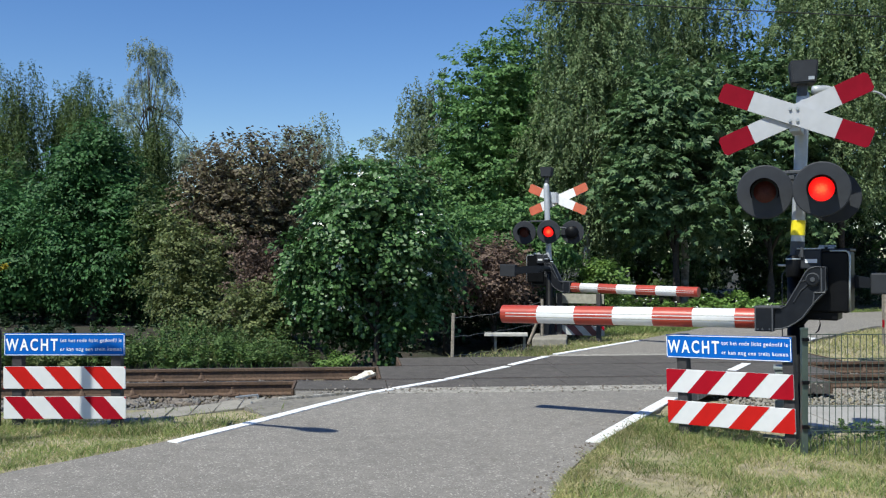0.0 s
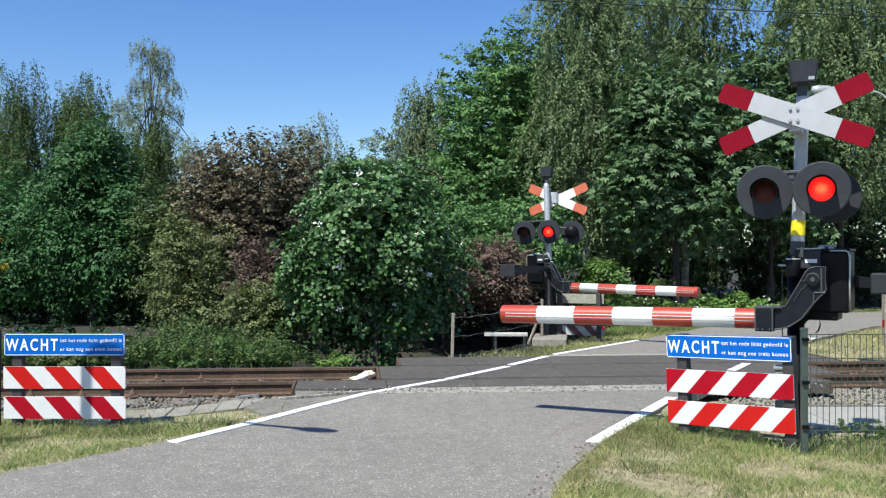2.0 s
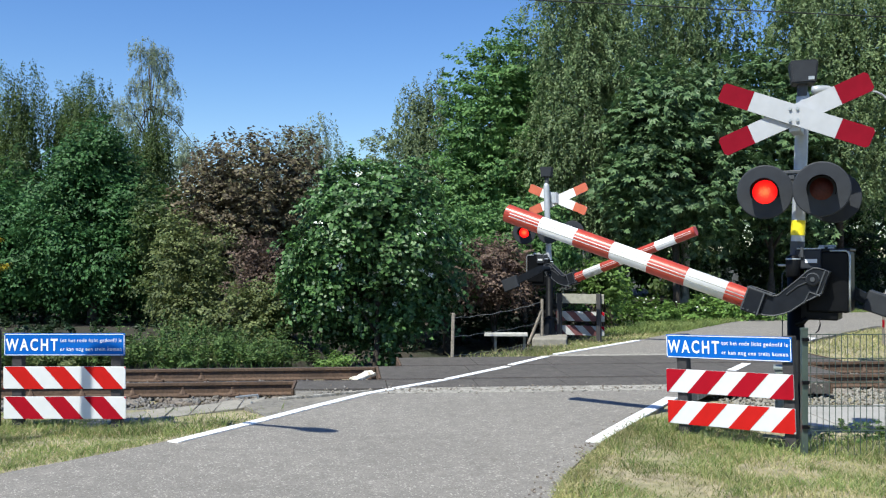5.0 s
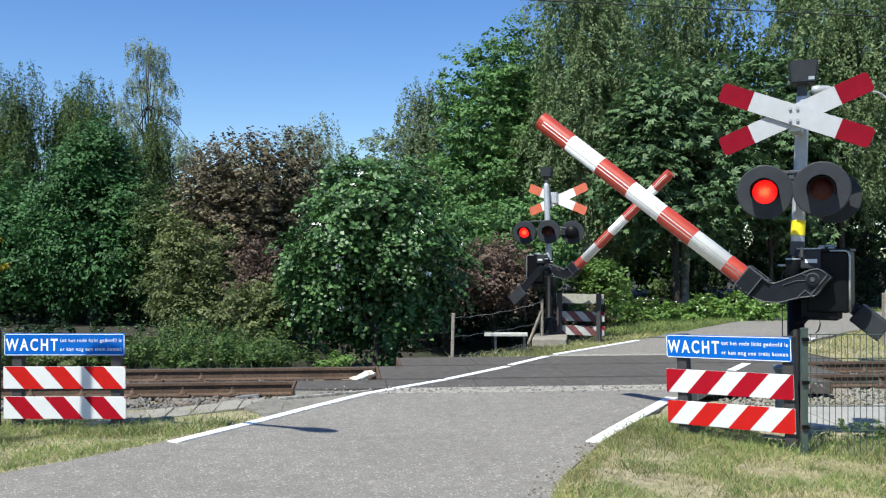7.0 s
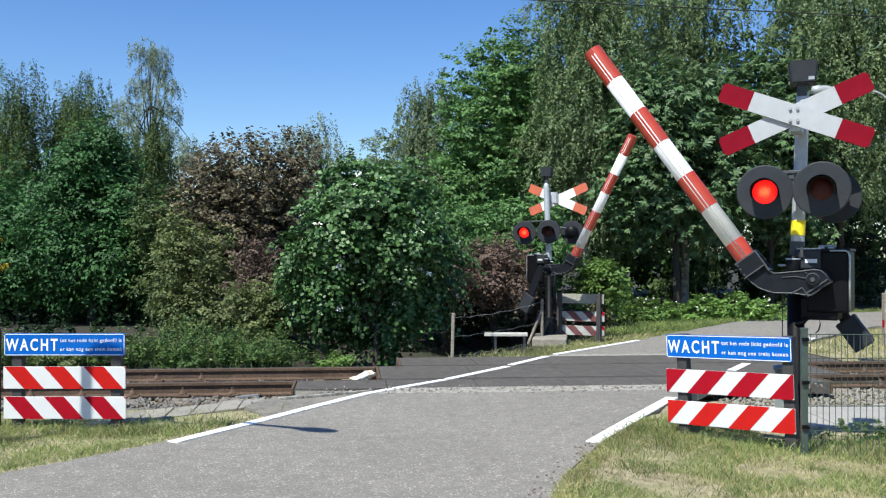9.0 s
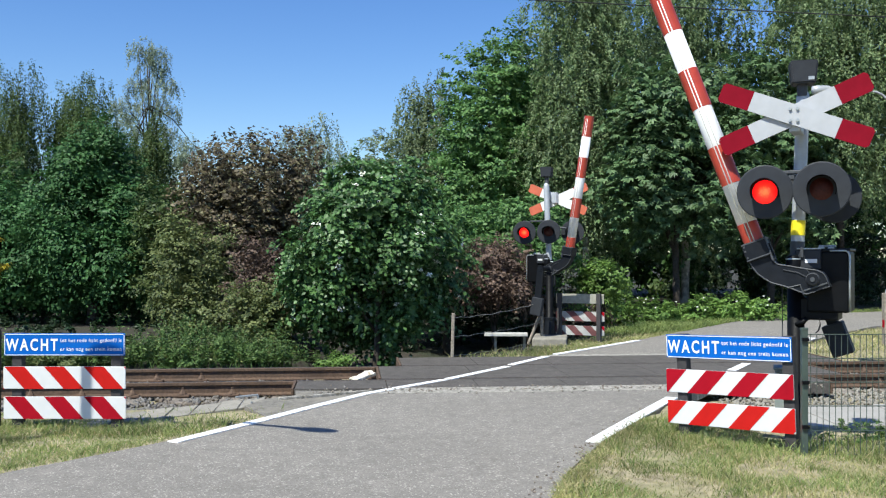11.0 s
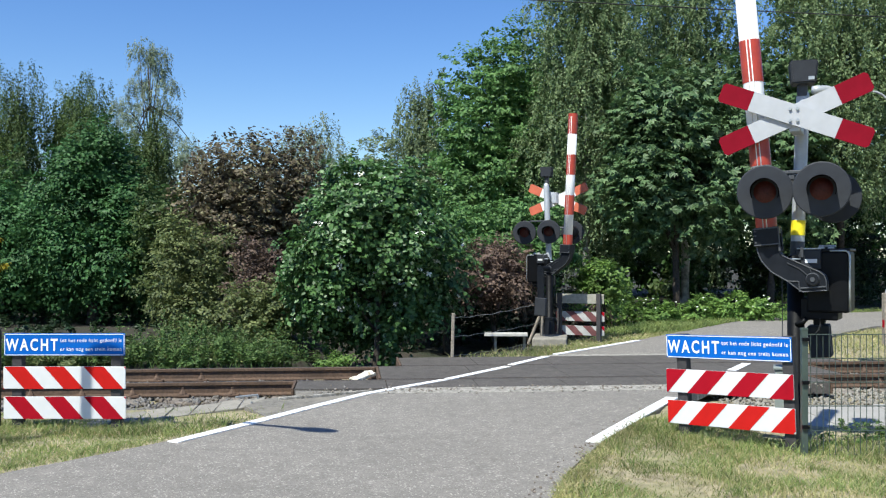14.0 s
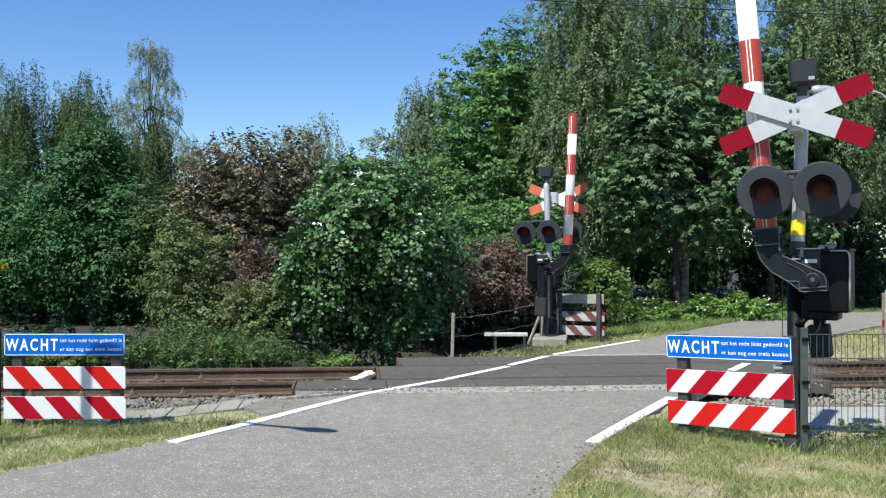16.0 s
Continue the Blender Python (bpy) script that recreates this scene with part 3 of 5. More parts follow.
def lamp_unit(parent, x, y, z, face, yaw=0, name="signal_lamp"):
    """Round black target plate with hood, lens and lit lens; face 1 looks back along -y, -1 the other way. Returns the lit lens."""
    turn = yaw if face > 0 else 180 + yaw
    holder = part(name, lathe(bm_new(), [(0.0, 0.0), (0.225, 0.0), (0.235, 0.004), (0.235, 0.012), (0.225, 0.018), (0.0, 0.018)], 40, pose(0, 0, 0, 90, 0, 0)), M["plate"], parent, "round grey-black target plate", m=pose(x, y, z, 0, 0, turn))
    b = bm_new()
    lathe(b, [(0.0, -0.16), (0.11, -0.16), (0.125, -0.12), (0.125, 0.0)], 24, pose(0, 0, 0, 90, 0, 0))
    part("lamp_housing", b, M["black_steel"], holder, smooth=True)
    b = bm_new()
    seg, rad, deep = 22, 0.118, 0.26
    ring0, ring1, ring2, ring3 = [], [], [], []
    for k in range(seg + 1):
        a = radians(-25 + 230 * k / seg)
        cut = deep * (0.35 + 0.65 * max(0, min(1, (math.sin(a) + 0.5) / 1.1)))
        for ring, r, d in ((ring0, rad, 0.012), (ring1, rad, cut), (ring2, rad - 0.004, cut), (ring3, rad - 0.004, 0.012)):
            ring.append(b.verts.new((r * math.cos(a), -d, r * math.sin(a) - 0.0 + (-0.05) * d)))
    for k in range(seg):
        for p, q in ((ring0, ring1), (ring1, ring2), (ring2, ring3)):
            b.faces.new((p[k], p[k + 1], q[k + 1], q[k]))
    bmesh.ops.recalc_face_normals(b, faces=b.faces)
    part("visor", b, M["hood"], holder, "deep matt black visor")
    b = bm_new()
    lathe(b, [(0.0, 0.032), (0.05, 0.029), (0.085, 0.022), (0.104, 0.014)], 28, pose(0, 0, 0, 90, 0, 0))
    part("lens", b, M["lens_off"], holder, "dark red unlit lens", smooth=True)
    b = bm_new()
    lathe(b, [(0.0, 0.032), (0.05, 0.029), (0.085, 0.022), (0.104, 0.014)], 28, pose(0, 0, 0, 90, 0, 0))
    lit = part("lamp_bulb", b, M["lens_on"], holder, "glowing red lamp", smooth=True)
    lit.location = (0, 0.03, 0)
    return lit


def cross_board(parent, tilt, y, z, red, white):
    h, w, c = 0.662, 0.087, 0.024
    whole = [(-h, -w + c), (-h + c, -w), (h - c, -w), (h, -w + c), (h, w - c), (h - c, w), (-h + c, w), (-h, w - c)]
    board = part("cross_board", slab(bm_new(), whole, -0.012, 0.012), white, parent, m=pose(-0.12 * y - 0.016 if y < -0.2 else 0.0, y, z, 0, tilt, 0))
    for s in (-1, 1):
        e = [(s * 0.385, -w), (s * (h - c), -w), (s * h, -w + c), (s * h, w - c), (s * (h - c), w), (s * 0.385, w)]
        part("red_end", slab(bm_new(), e, -0.014, 0.014), red, board, "red board end")
    c, s = math.cos(radians(tilt)), math.sin(radians(tilt))
    for ux, uz in ((-1, -1), (1, -1), (-1, 1), (1, 1)):
        for bx, bz in (((0.03 * ux) * c - 0.05 * uz * s, (0.03 * ux) * s + 0.05 * uz * c),):
            part("bolt", rod(bm_new(), (bx, -0.03, bz), (bx, 0.0, bz), 0.014, 0.014, 8), M["edge_metal"], board)
    return board


def crossing_signal(m, lamps, cross_y, red, label, cross_turn=0, side=1, band=True, stretch=1.0):
    root = empty("crossing_signal", m, label, "crossing signal", "crossing signals")
    # post
    part("lower_post", lathe(bm_new(), [(0.0, -0.12), (0.11, -0.12), (0.11, 0.0), (0.078, 0.02), (0.072, 1.62), (0.0, 1.62)], 24), M["black_steel"], root, "black lower post", True)
    if side < 0:
        part("base_flange", lathe(bm_new(), [(0.0, 0.02), (0.19, 0.02), (0.19, 0.13), (0.12, 0.15), (0.095, 0.42), (0.105, 0.43), (0.105, 0.47), (0.078, 0.48)], 16), M["arm_steel"], root, "dark bolted base flange")
    part("upper_post", lathe(bm_new(), [(0.058, 0.0), (0.058, 1.48), (0.05, 1.53), (0.03, 1.56), (0.0, 1.57)], 24), M["grey_steel"], root, "galvanised grey upper post", True, pose(0.01, 0, 1.6, 0, 2.2, 0))
    if band:
        part("dark_sleeve", lathe(bm_new(), [(0.061, 0.0), (0.061, 0.20)], 24), M["dark_band"], root, "dark grey sleeve", True, pose(0.01, 0, 1.6, 0, 2.2, 0))
        part("yellow_sleeve", lathe(bm_new(), [(0.062, 0.255), (0.062, 0.39)], 24), M["yellow"], root, "bright yellow band", True, pose(0.01, 0, 1.6, 0, 2.2, 0))
    # bell
    b = bm_new()
    r = bmesh.ops.create_cube(b, size=1.0, matrix=pose(0.0, -0.04, 3.26) @ Matrix.Diagonal((0.20, 0.22, 0.20, 1)))
    for v in r["verts"]:
        if v.co.z > 3.26:
            v.co.x *= 1.2
            v.co.y = -0.04 + (v.co.y + 0.04) * 1.15
    bmesh.ops.bevel(b, geom=list(b.edges), offset=0.012, segments=2, affect="EDGES")
    bell = part("bell_box", b, M["plate"], root, "dark grey warning bell box", m=pose(0.065, 0, 0.04 if band else 0.12, 0, 0, 14))
    part("maker_plate", box(bm_new(), 0.05, 0.004, 0.03, pose(0.06, -0.153, 3.2)), M["edge_metal"], bell)
    rod_b = rod(bm_new(), (0.065, -0.02, 3.10), (0.065, -0.02, 3.28), 0.045, 0.045, 16)
    part("bell_neck", rod_b, M["dark_band"], root)
    # St Andrew's cross
    white = M["cross_white"] if band else M["boom_white"]
    hub = part("cross_bracket", box(bm_new(), 0.10, abs(cross_y), 0.22, pose(0.03, cross_y * 0.5, 2.86), 0.01), M["grey_steel"], root, m=pose(0 if band else -0.13, 0, 0, 0, 0, cross_turn))
    up = 2.892 if band else 2.835
    cross_board(hub, -22.5, cross_y, up, red, white)
    cross_board(hub, 21.5, cross_y - 0.03, up, red, white)
    # lamps
    by = lamps[0][1] + 0.12 * lamps[0][3]
    bx = (lamps[0][0] + lamps[1][0]) / 2
    part("lamp_bar", box(bm_new(), 0.40, 0.04, 0.03, pose(bx, by, 2.40), 0.006), M["dark_band"], root)
    part("lamp_stub", box(bm_new(), 0.05, abs(by) + 0.02, 0.05, pose(0.02, by / 2, 2.36), 0.006), M["dark_band"], root)
    part("lamp_clamp", rod(bm_new(), (0, 0, 2.28), (0, 0, 2.40), 0.085, 0.085, 16), M["dark_band"], root)
    lits = [lamp_unit(root, *spec) for spec in lamps]
    for spec in lamps:
        start = (spec[0] * 0.8 + bx * 0.2, by, 2.40) if spec[3] == lamps[0][3] else (0, 0, 2.30)
        part("lamp_bracket", rod(bm_new(), start, (spec[0], spec[1] + 0.09 * spec[3], spec[2] + 0.06), 0.02, 0.02, 8), M["dark_band"], root)
    # drive; side is 1 when the barrier swings before the post and -1 behind it
    y0 = 0.12 * side
    drive = part("drive_housing", box(bm_new(), 0.35, 0.40, 0.54, pose(0.28, y0, 1.44), 0.02), M["black_steel"], root, "black barrier drive housing")
    yf = y0 - 0.205 * side
    part("door_edge", tube(bm_new(), [(0.462, yf, 1.18), (0.462, yf, 1.42), (0.462, yf, 1.66), (0.452, yf, 1.70), (0.43, yf, 1.715), (0.30, yf, 1.715)], 0.0095, 8), M["edge_metal"], drive, "bright metal door edge", True)
    part("motor", lathe(bm_new(), [(0.0, -0.10), (0.055, -0.10), (0.062, -0.085), (0.062, 0.06), (0.05, 0.085), (0.025, 0.10), (0.0, 0.10)], 18, pose(0.0, -0.13 * side, 1.58)), M["black_steel"], drive, smooth=True)
    part("motor_band", lathe(bm_new(), [(0.064, 0.055), (0.066, 0.06), (0.064, 0.068)], 18, pose(0.0, -0.13 * side, 1.58)), M["edge_metal"], drive)
    part("cable_gland", rod(bm_new(), (0.075, -0.13 * side, 1.66), (0.075, -0.13 * side, 1.745), 0.014, 0.014, 8), M["dark_band"], drive)
    part("lever", rod(bm_new(), (-0.13, -0.12 * side, 1.585), (-0.055, -0.12 * side, 1.585), 0.009, 0.009, 8), M["edge_metal"], drive)
    part("hanging_cable", tube(bm_new(), [(0.21, -0.06, 1.12), (0.215, -0.06, 1.06), (0.20, -0.06, 1.01), (0.175, -0.06, 0.985)], 0.007, 6), M["cable"], drive)
    part("lid", box(bm_new(), 0.37, 0.42, 0.025, pose(0.28, y0, 1.722), 0.008), M["arm_steel"], drive)
    b = bm_new()
    for hx in (0.22, 0.3):
        box(b, 0.05, 0.03, 0.03, pose(hx, y0 - 0.14 * side, 1.735), 0.005)
    rod(b, (0.2, y0 - 0.14 * side, 1.755), (0.34, y0 - 0.14 * side, 1.755), 0.010, 0.010, 8)
    part("latch", b, M["edge_metal"], drive)
    part("bracket_box", box(bm_new(), 0.22, 0.12, 0.17, pose(0.12, -0.06 * side, 1.64), 0.012), M["plate"], drive, "black clamp bracket")
    part("bracket_lid", box(bm_new(), 0.20, 0.13, 0.012, pose(0.13, -0.06 * side, 1.733), 0.003), M["edge_metal"], drive)
    part("maker_plate", box(bm_new(), 0.10, 0.004, 0.035, pose(0.15, -0.124 * side, 1.625)), M["board_white"], drive, "white label plate")
    part("skirt", box(bm_new(), 0.40, 0.30, 0.20, pose(0.16, 0.10 * side, 1.20), 0.015), M["black_steel"], drive)
    part("conduit", tube(bm_new(), [(-0.12, 0.02, 0.9), (-0.12, 0.02, 1.5), (-0.07, 0.0, 1.56)], 0.007), M["dark_band"], root)
    part("cable_loop", tube(bm_new(), [(0.10, -0.05, 1.12), (0.07, -0.06, 1.08), (0.02, -0.06, 1.06), (-0.02, -0.02, 1.02), (-0.02, -0.08, 0.9)], 0.024), M["black_steel"], root, smooth=True)
    # barrier, in the space of its axle
    boom = part("barrier_arm", rod(bm_new(), (0, -0.10 * side, 0), (0, 0.66 if side > 0 else 0.42, 0), 0.05, 0.05, 16), M["arm_steel"], root, "barrier arm turning on its axle", m=pose(0.178, -0.17 if side > 0 else 0.34, 1.465))
    for flank in (-0.06, 0.06):
        b, outline = gooseneck_bm(flank)
        part("gooseneck", b, M["arm_steel"], boom, "dark cranked arm plate")
        rim = [(x, flank * 1.13, z) for x, z in outline] + [(outline[0][0], flank * 1.13, outline[0][1])]
        part("flange", tube(bm_new(), rim, 0.0065, 6), M["dark_band"], boom)
    # one ribbon closes the two plates to a hollow arm
    b = bm_new()
    mx, mz = sum(x for x, z in outline) / len(outline), sum(z for x, z in outline) / len(outline)
    ring = []
    for x, z in outline:
        away = Vector((mx - x, mz - z)).normalized() * 0.008
        ring.append([b.verts.new((x + ux * away.x, y, z + ux * away.y)) for ux, y in ((0, -0.058), (0, 0.058), (1, 0.058), (1, -0.058))])
    for u, v in zip(ring, ring[1:] + ring[:1]):
        for k in range(4):
            b.faces.new((u[k], u[(k + 1) % 4], v[(k + 1) % 4], v[k]))
    bmesh.ops.recalc_face_normals(b, faces=b.faces)
    part("web", b, M["arm_steel"], boom)
    for sx in (-0.335, -0.48):
        part("socket_strip", box(bm_new(), 0.012, 0.006, 0.21, pose(sx, -0.104 * side, -0.352)), M["dark_band"], boom)
    part("hub", rod(bm_new(), (0, -0.095 * side, 0), (0, -0.065 * side, 0), 0.05, 0.06, 20), M["dark_band"], boom)
    part("hub_bolt", rod(bm_new(), (0, -0.11 * side, 0), (0, -0.09 * side, 0), 0.022, 0.022, 6), M["dark_band"], boom)
    f = -0.070 * side
    part("brace", tube(bm_new(), [(-0.16, f, -0.20), (-0.10, f, -0.10), (-0.03, f, -0.035)], 0.007, 6), M["plate"], boom)
    part("brace", tube(bm_new(), [(-0.10, f, -0.02), (-0.05, f, -0.005)], 0.006, 6), M["plate"], boom)
    part("rib", tube(bm_new(), [(0.10, f, -0.115), (0.01, f, -0.115), (0.0, f, -0.22)], 0.008, 6), M["dark_band"], boom)
    part("rib", tube(bm_new(), [(0.07, f, 0.10), (0.07, f, -0.11)], 0.008, 6), M["dark_band"], boom)
    # socket that holds the tube, with a framed opening on top
    part("socket", box(bm_new(), 0.165, 0.205, 0.215, pose(-0.405, 0, -0.352), 0.010), M["arm_steel"], boom, "dark steel socket box")
    part("socket_opening", box(bm_new(), 0.12, 0.12, 0.006, pose(-0.37, 0, -0.2435)), M["hood"], boom)
    for ya in (-0.09, 0.09):
        part("socket_rim", box(bm_new(), 0.225, 0.018, 0.018, pose(-0.379, ya, -0.246), 0.004), M["dark_band"], boom)
    for xa in (-0.482, -0.278):
        part("socket_rim", box(bm_new(), 0.018, 0.165, 0.018, pose(xa, 0, -0.246), 0.004), M["dark_band"], boom)
    for xa in (-0.46, -0.42, -0.36):
        part("bolt", rod(bm_new(), (xa, f * 1.55, -0.44), (xa, f * 1.4, -0.44), 0.009, 0.009, 6), M["dark_band"], boom)
    AX = -0.352
    R = 0.088
    pole = part("boom", lathe(bm_new(), [(0.0, 0.47), (R, 0.47), (R, 2.908 * stretch), (0.0, 2.908 * stretch)], 32, Matrix.Translation((0, 0, AX)) @ pose(0, 0, 0, 0, -90, 0)), M["boom_white"], boom, "white barrier tube with red bands", True)
    for p in pole.data.polygons:
        p.use_smooth = abs(p.normal.x) < 0.5
    for g in (14, -14):
        y, z = -(R + 0.0005) * math.cos(radians(g)), AX + (R + 0.0005) * math.sin(radians(g))
        part("seam", box(bm_new(), 2.40 * stretch, 0.002, 0.004, pose(-1.70 * stretch, y * side, z)), M["board_back"], boom)
    for a, e in ((0.47, 0.663), (1.043, 1.412), (1.798, 2.181), (2.570, 2.956)):
        a, e = a * stretch if a > 0.5 else a, e * stretch
        b = bm_new()
        # sleeve with two narrow slots along each flank
        spans = [(-166, -13), (-6.5, 6.5), (13, 166), (173, 187)]
        for s0, s1 in spans:
            k = max(1, int((s1 - s0) / 11))
            inner = R - 0.001
            rows = []
            for q in range(k + 1):
                g = radians(s0 + (s1 - s0) * q / k)
                rows.append([b.verts.new((-xx, -rr * math.cos(g), AX + rr * math.sin(g))) for xx, rr in ((a, inner), (a, R + 0.003), (e, R + 0.003), (e, inner))])
            for u, v in zip(rows, rows[1:]):
                for c in range(3):
                    b.faces.new((u[c], u[c + 1], v[c + 1], v[c]))
        if e > 2.9:
            lathe(b, [(0.0, e), (R + 0.001, e), (R + 0.001, e - 0.06)], 32, Matrix.Translation((0, 0, AX)) @ pose(0, 0, 0, 0, -90, 0))
        bmesh.ops.recalc_face_normals(b, faces=b.faces)
        part("red_band", b, M["boom_red"], boom, "orange-red band with thin white slots")
    reach, lanes, tall = (0.45, (0.52, 0.64), 0.0) if side > 0 else (0.60, (0.40,), 0.05)
    for lane in lanes:
        b = slab(bm_new(), [(-0.06, 0.05), (0.06, 0.06), (reach, tall * 0.5), (reach, -0.09 - tall * 0.5), (0.05, -0.08), (-0.06, -0.05)], lane - 0.015, lane + 0.015)
        part("weight_arm", b, M["arm_steel"], boom)
        part("counterweight", box(bm_new(), 0.30 + tall, 0.09, 0.19 + tall, pose(reach + 0.13, lane, -0.05), 0.015), M["plate"], boom, "black counterweight block")
    return root, boom, lits


def make_signals():
    near = pose(3.175, 8.554, -0.06, 0, 0, -30)
    a = crossing_signal(near, [(-0.182, -0.42, 2.225, 1, 9), (0.282, -0.42, 2.235, 1, 8), (0.30, 0.16, 2.20, -1, 6)], -0.33, M["cross_red"], "grey and black level crossing signal with red lamps and striped barrier", 4)
    far = pose(2.13, 19.0, -0.08, 0, 0, 150)
    b = crossing_signal(far, [(0.48, 0.15, 2.17, -1, 16), (-0.05, 0.15, 2.18, -1, 16), (-0.40, -0.22, 2.175, 1, 10)], -0.11, M["orange_red"], "level crossing signal across the track with faded orange cross", 0, -1, False, 1.02)
    return a, b


def footing():
    for x, y, z, ang, w, d, lab in ((2.10, 18.62, 0.055, -8, 0.66, 1.15, "weathered concrete footing block of the crossing signal"), (3.175, 8.554, -0.07, -30, 0.6, 0.6, "concrete footing block under the crossing signal")):
        b = box(bm_new(), w, d, 0.34, Matrix(), 0.03)
        t = part("footing", b, M["concrete"], None, m=pose(x, y, z - 0.17, 0, 0, ang))
        tagged(t, lab, "footing", "signal footings", "structure")


# ---- striped hedges with the warning board ----
def text_part(name, body, size, parent, m, material, bold=0.018, gap=1.16):
    cu = bpy.data.curves.new(name, "FONT")
    cu.body, cu.size, cu.extrude, cu.resolution_u = body, size, 0.0015, 3
    cu.align_x, cu.align_y = "LEFT", "BOTTOM_BASELINE"
    cu.offset, cu.space_character = bold, gap
    tmp = bpy.data.objects.new(name, cu)
    scene.collection.objects.link(tmp)
    me = bpy.data.meshes.new_from_object(tmp.evaluated_get(bpy.context.evaluated_depsgraph_get()))
    bpy.data.objects.remove(tmp)
    me.materials.clear()
    me.materials.append(material)
    xs = [v.co.x for v in me.vertices]
    ob = new(name, me)
    ob.parent = parent
    ob.matrix_basis = m @ pose(0, 0, 0, 90, 0, 0)
    return ob, max(xs) - min(xs)


def fit_text(name, body, x0, x1, z, height, parent, y, material, bold=0.006, gap=1.16):
    """Text between x0 and x1 with capitals of the given height."""
    ob, w = text_part(name, body, 1.0, parent, Matrix(), material, bold, gap)
    me = ob.data
    lo, hi = min(v.co.x for v in me.vertices), max(v.co.x for v in me.vertices)
    top = 0.70
    k, kz = (x1 - x0) / (hi - lo), height / top
    for v in me.vertices:
        v.co = Vector(((v.co.x - lo) * k, v.co.y * kz, v.co.z * 0.3))
    ob.matrix_basis = pose(x0, y, z) @ pose(0, 0, 0, 90, 0, 0)
    return ob


def warning_fence(m, width, slant, reds, post_x, label):
    root = empty("warning_fence", m, label, "warning fence", "warning fences")
    for px in post_x:
        part("post", box(bm_new(), 0.10, 0.09, 1.215, pose(px, 0.06, 0.348), 0.008), M["plastic_post"], root)
    # blue board
    z0, h = 0.735, 0.215
    board = part("warning_board", box(bm_new(), width, 0.012, h, pose(0, 0, z0 + h / 2), 0.005), M["sign_blue"], root, "blue board with white warning text")
    b = bm_new()
    e = 0.008
    for s in (-1, 1):
        box(b, width - 0.03, 0.002, 0.006, pose(0, -0.008, z0 + h / 2 + s * (h / 2 - e)))
        box(b, 0.006, 0.002, h - 0.03, pose(s * (width / 2 - e), -0.008, z0 + h / 2))
    part("white_edging", b, M["sign_white"], board)
    L = -width / 2
    fit_text("lettering", "WACHT", L + 0.018 * width / 1.18, L + 0.445 * width, z0 + 0.052, 0.112, board, -0.008, M["sign_white"], 0.022, 1.34)
    fit_text("lettering", "tot het rode licht gedoofd is", L + 0.465 * width, L + 0.972 * width, z0 + 0.132, 0.036, board, -0.008, M["sign_white"])
    fit_text("lettering", "er kan nog een trein komen", L + 0.465 * width, L + 0.972 * width, z0 + 0.048, 0.036, board, -0.008, M["sign_white"])
    # striped boards
    for k, (zb, red) in enumerate(zip((0.415, 0.125), reds)):
        hb = 0.215
        bd = part("striped_board", box(bm_new(), width + 0.012, 0.016, hb, pose(0.004 * k, 0, zb + hb / 2), 0.004), M["board_white"], root, "white board with slanting red stripes")
        run = width * 0.164
        x = -width / 2 - 0.006
        off = run * slant
        period = 2 * run
        start = x + run - 2 * period + 0.012
        for i in range(7):
            a = start + i * period
            poly = [(a, zb), (a + run, zb), (a + run + off, zb + hb), (a + off, zb + hb)]
            lo, hi = -width / 2 - 0.006 + 0.004 * k, width / 2 + 0.006 + 0.004 * k
            poly = clip(poly, lo, hi)
            if len(poly) > 2:
                part("red_stripe", slab(bm_new(), poly, -0.011, -0.0085), red, bd, "red reflective stripe")
    return root


def clip(poly, lo, hi):
    for side, lim in ((1, lo), (-1, hi)):
        out = []
        for p, q in zip(poly, poly[1:] + poly[:1]):
            ip, iq = side * (p[0] - lim) >= 0, side * (q[0] - lim) >= 0
            if ip:
                out.append(p)
            if ip != iq:
                t = (lim - p[0]) / (q[0] - p[0])
                out.append((lim, p[1] + t * (q[1] - p[1])))
        poly = out
    res = []
    for p in poly:
        if not res or (abs(p[0] - res[-1][0]) + abs(p[1] - res[-1][1])) > 1e-6:
            res.append(p)
    return res


def make_fences():
    warning_fence(pose(-3.66, 9.2, -0.09, 0, 0.0, 0), 1.17, -1, (M["board_red"], M["board_red_dark"]), (-0.47, 0.49), "blue warning board over red and white striped boards on dark posts")
    warning_fence(pose(2.56, 8.50, -0.055, 0, -2.0, -43), 1.20, 1, (M["board_red_dark"], M["board_red"]), (-0.46, 0.55), "blue warning board over striped boards standing in the grass verge")
    # mesh fence
    root = empty("mesh_fence", pose(3.03, 7.98, -0.07), "dark green wire mesh fence panel with posts", "fence")
    for px in (0.0, 2.45):
        b = box(bm_new(), 0.05, 0.05, 1.10, pose(px, 0, 0.51), 0.004)
        box(b, 0.055, 0.055, 0.02, pose(px, 0, 1.065), 0.004)
        part("post", b, M["fence_green"], root)
        for z in (0.25, 0.62, 0.98):
            part("clamp", box(bm_new(), 0.06, 0.03, 0.03, pose(px, -0.035, z), 0.004), M["black_steel"], root)
    for k in range(47):
        part("upright_wire", box(bm_new(), 0.0048, 0.0048, 1.03, pose(0.055 + k * 0.052, 0, 0.51)), M["fence_green"], root)
    for z in (0.012, 0.215, 0.42, 0.62, 0.82, 1.02):
        for dy in (-0.007, 0.007):
            part("cross_wire", box(bm_new(), 2.4, 0.005, 0.006, pose(1.225, dy, z)), M["fence_green"], root)


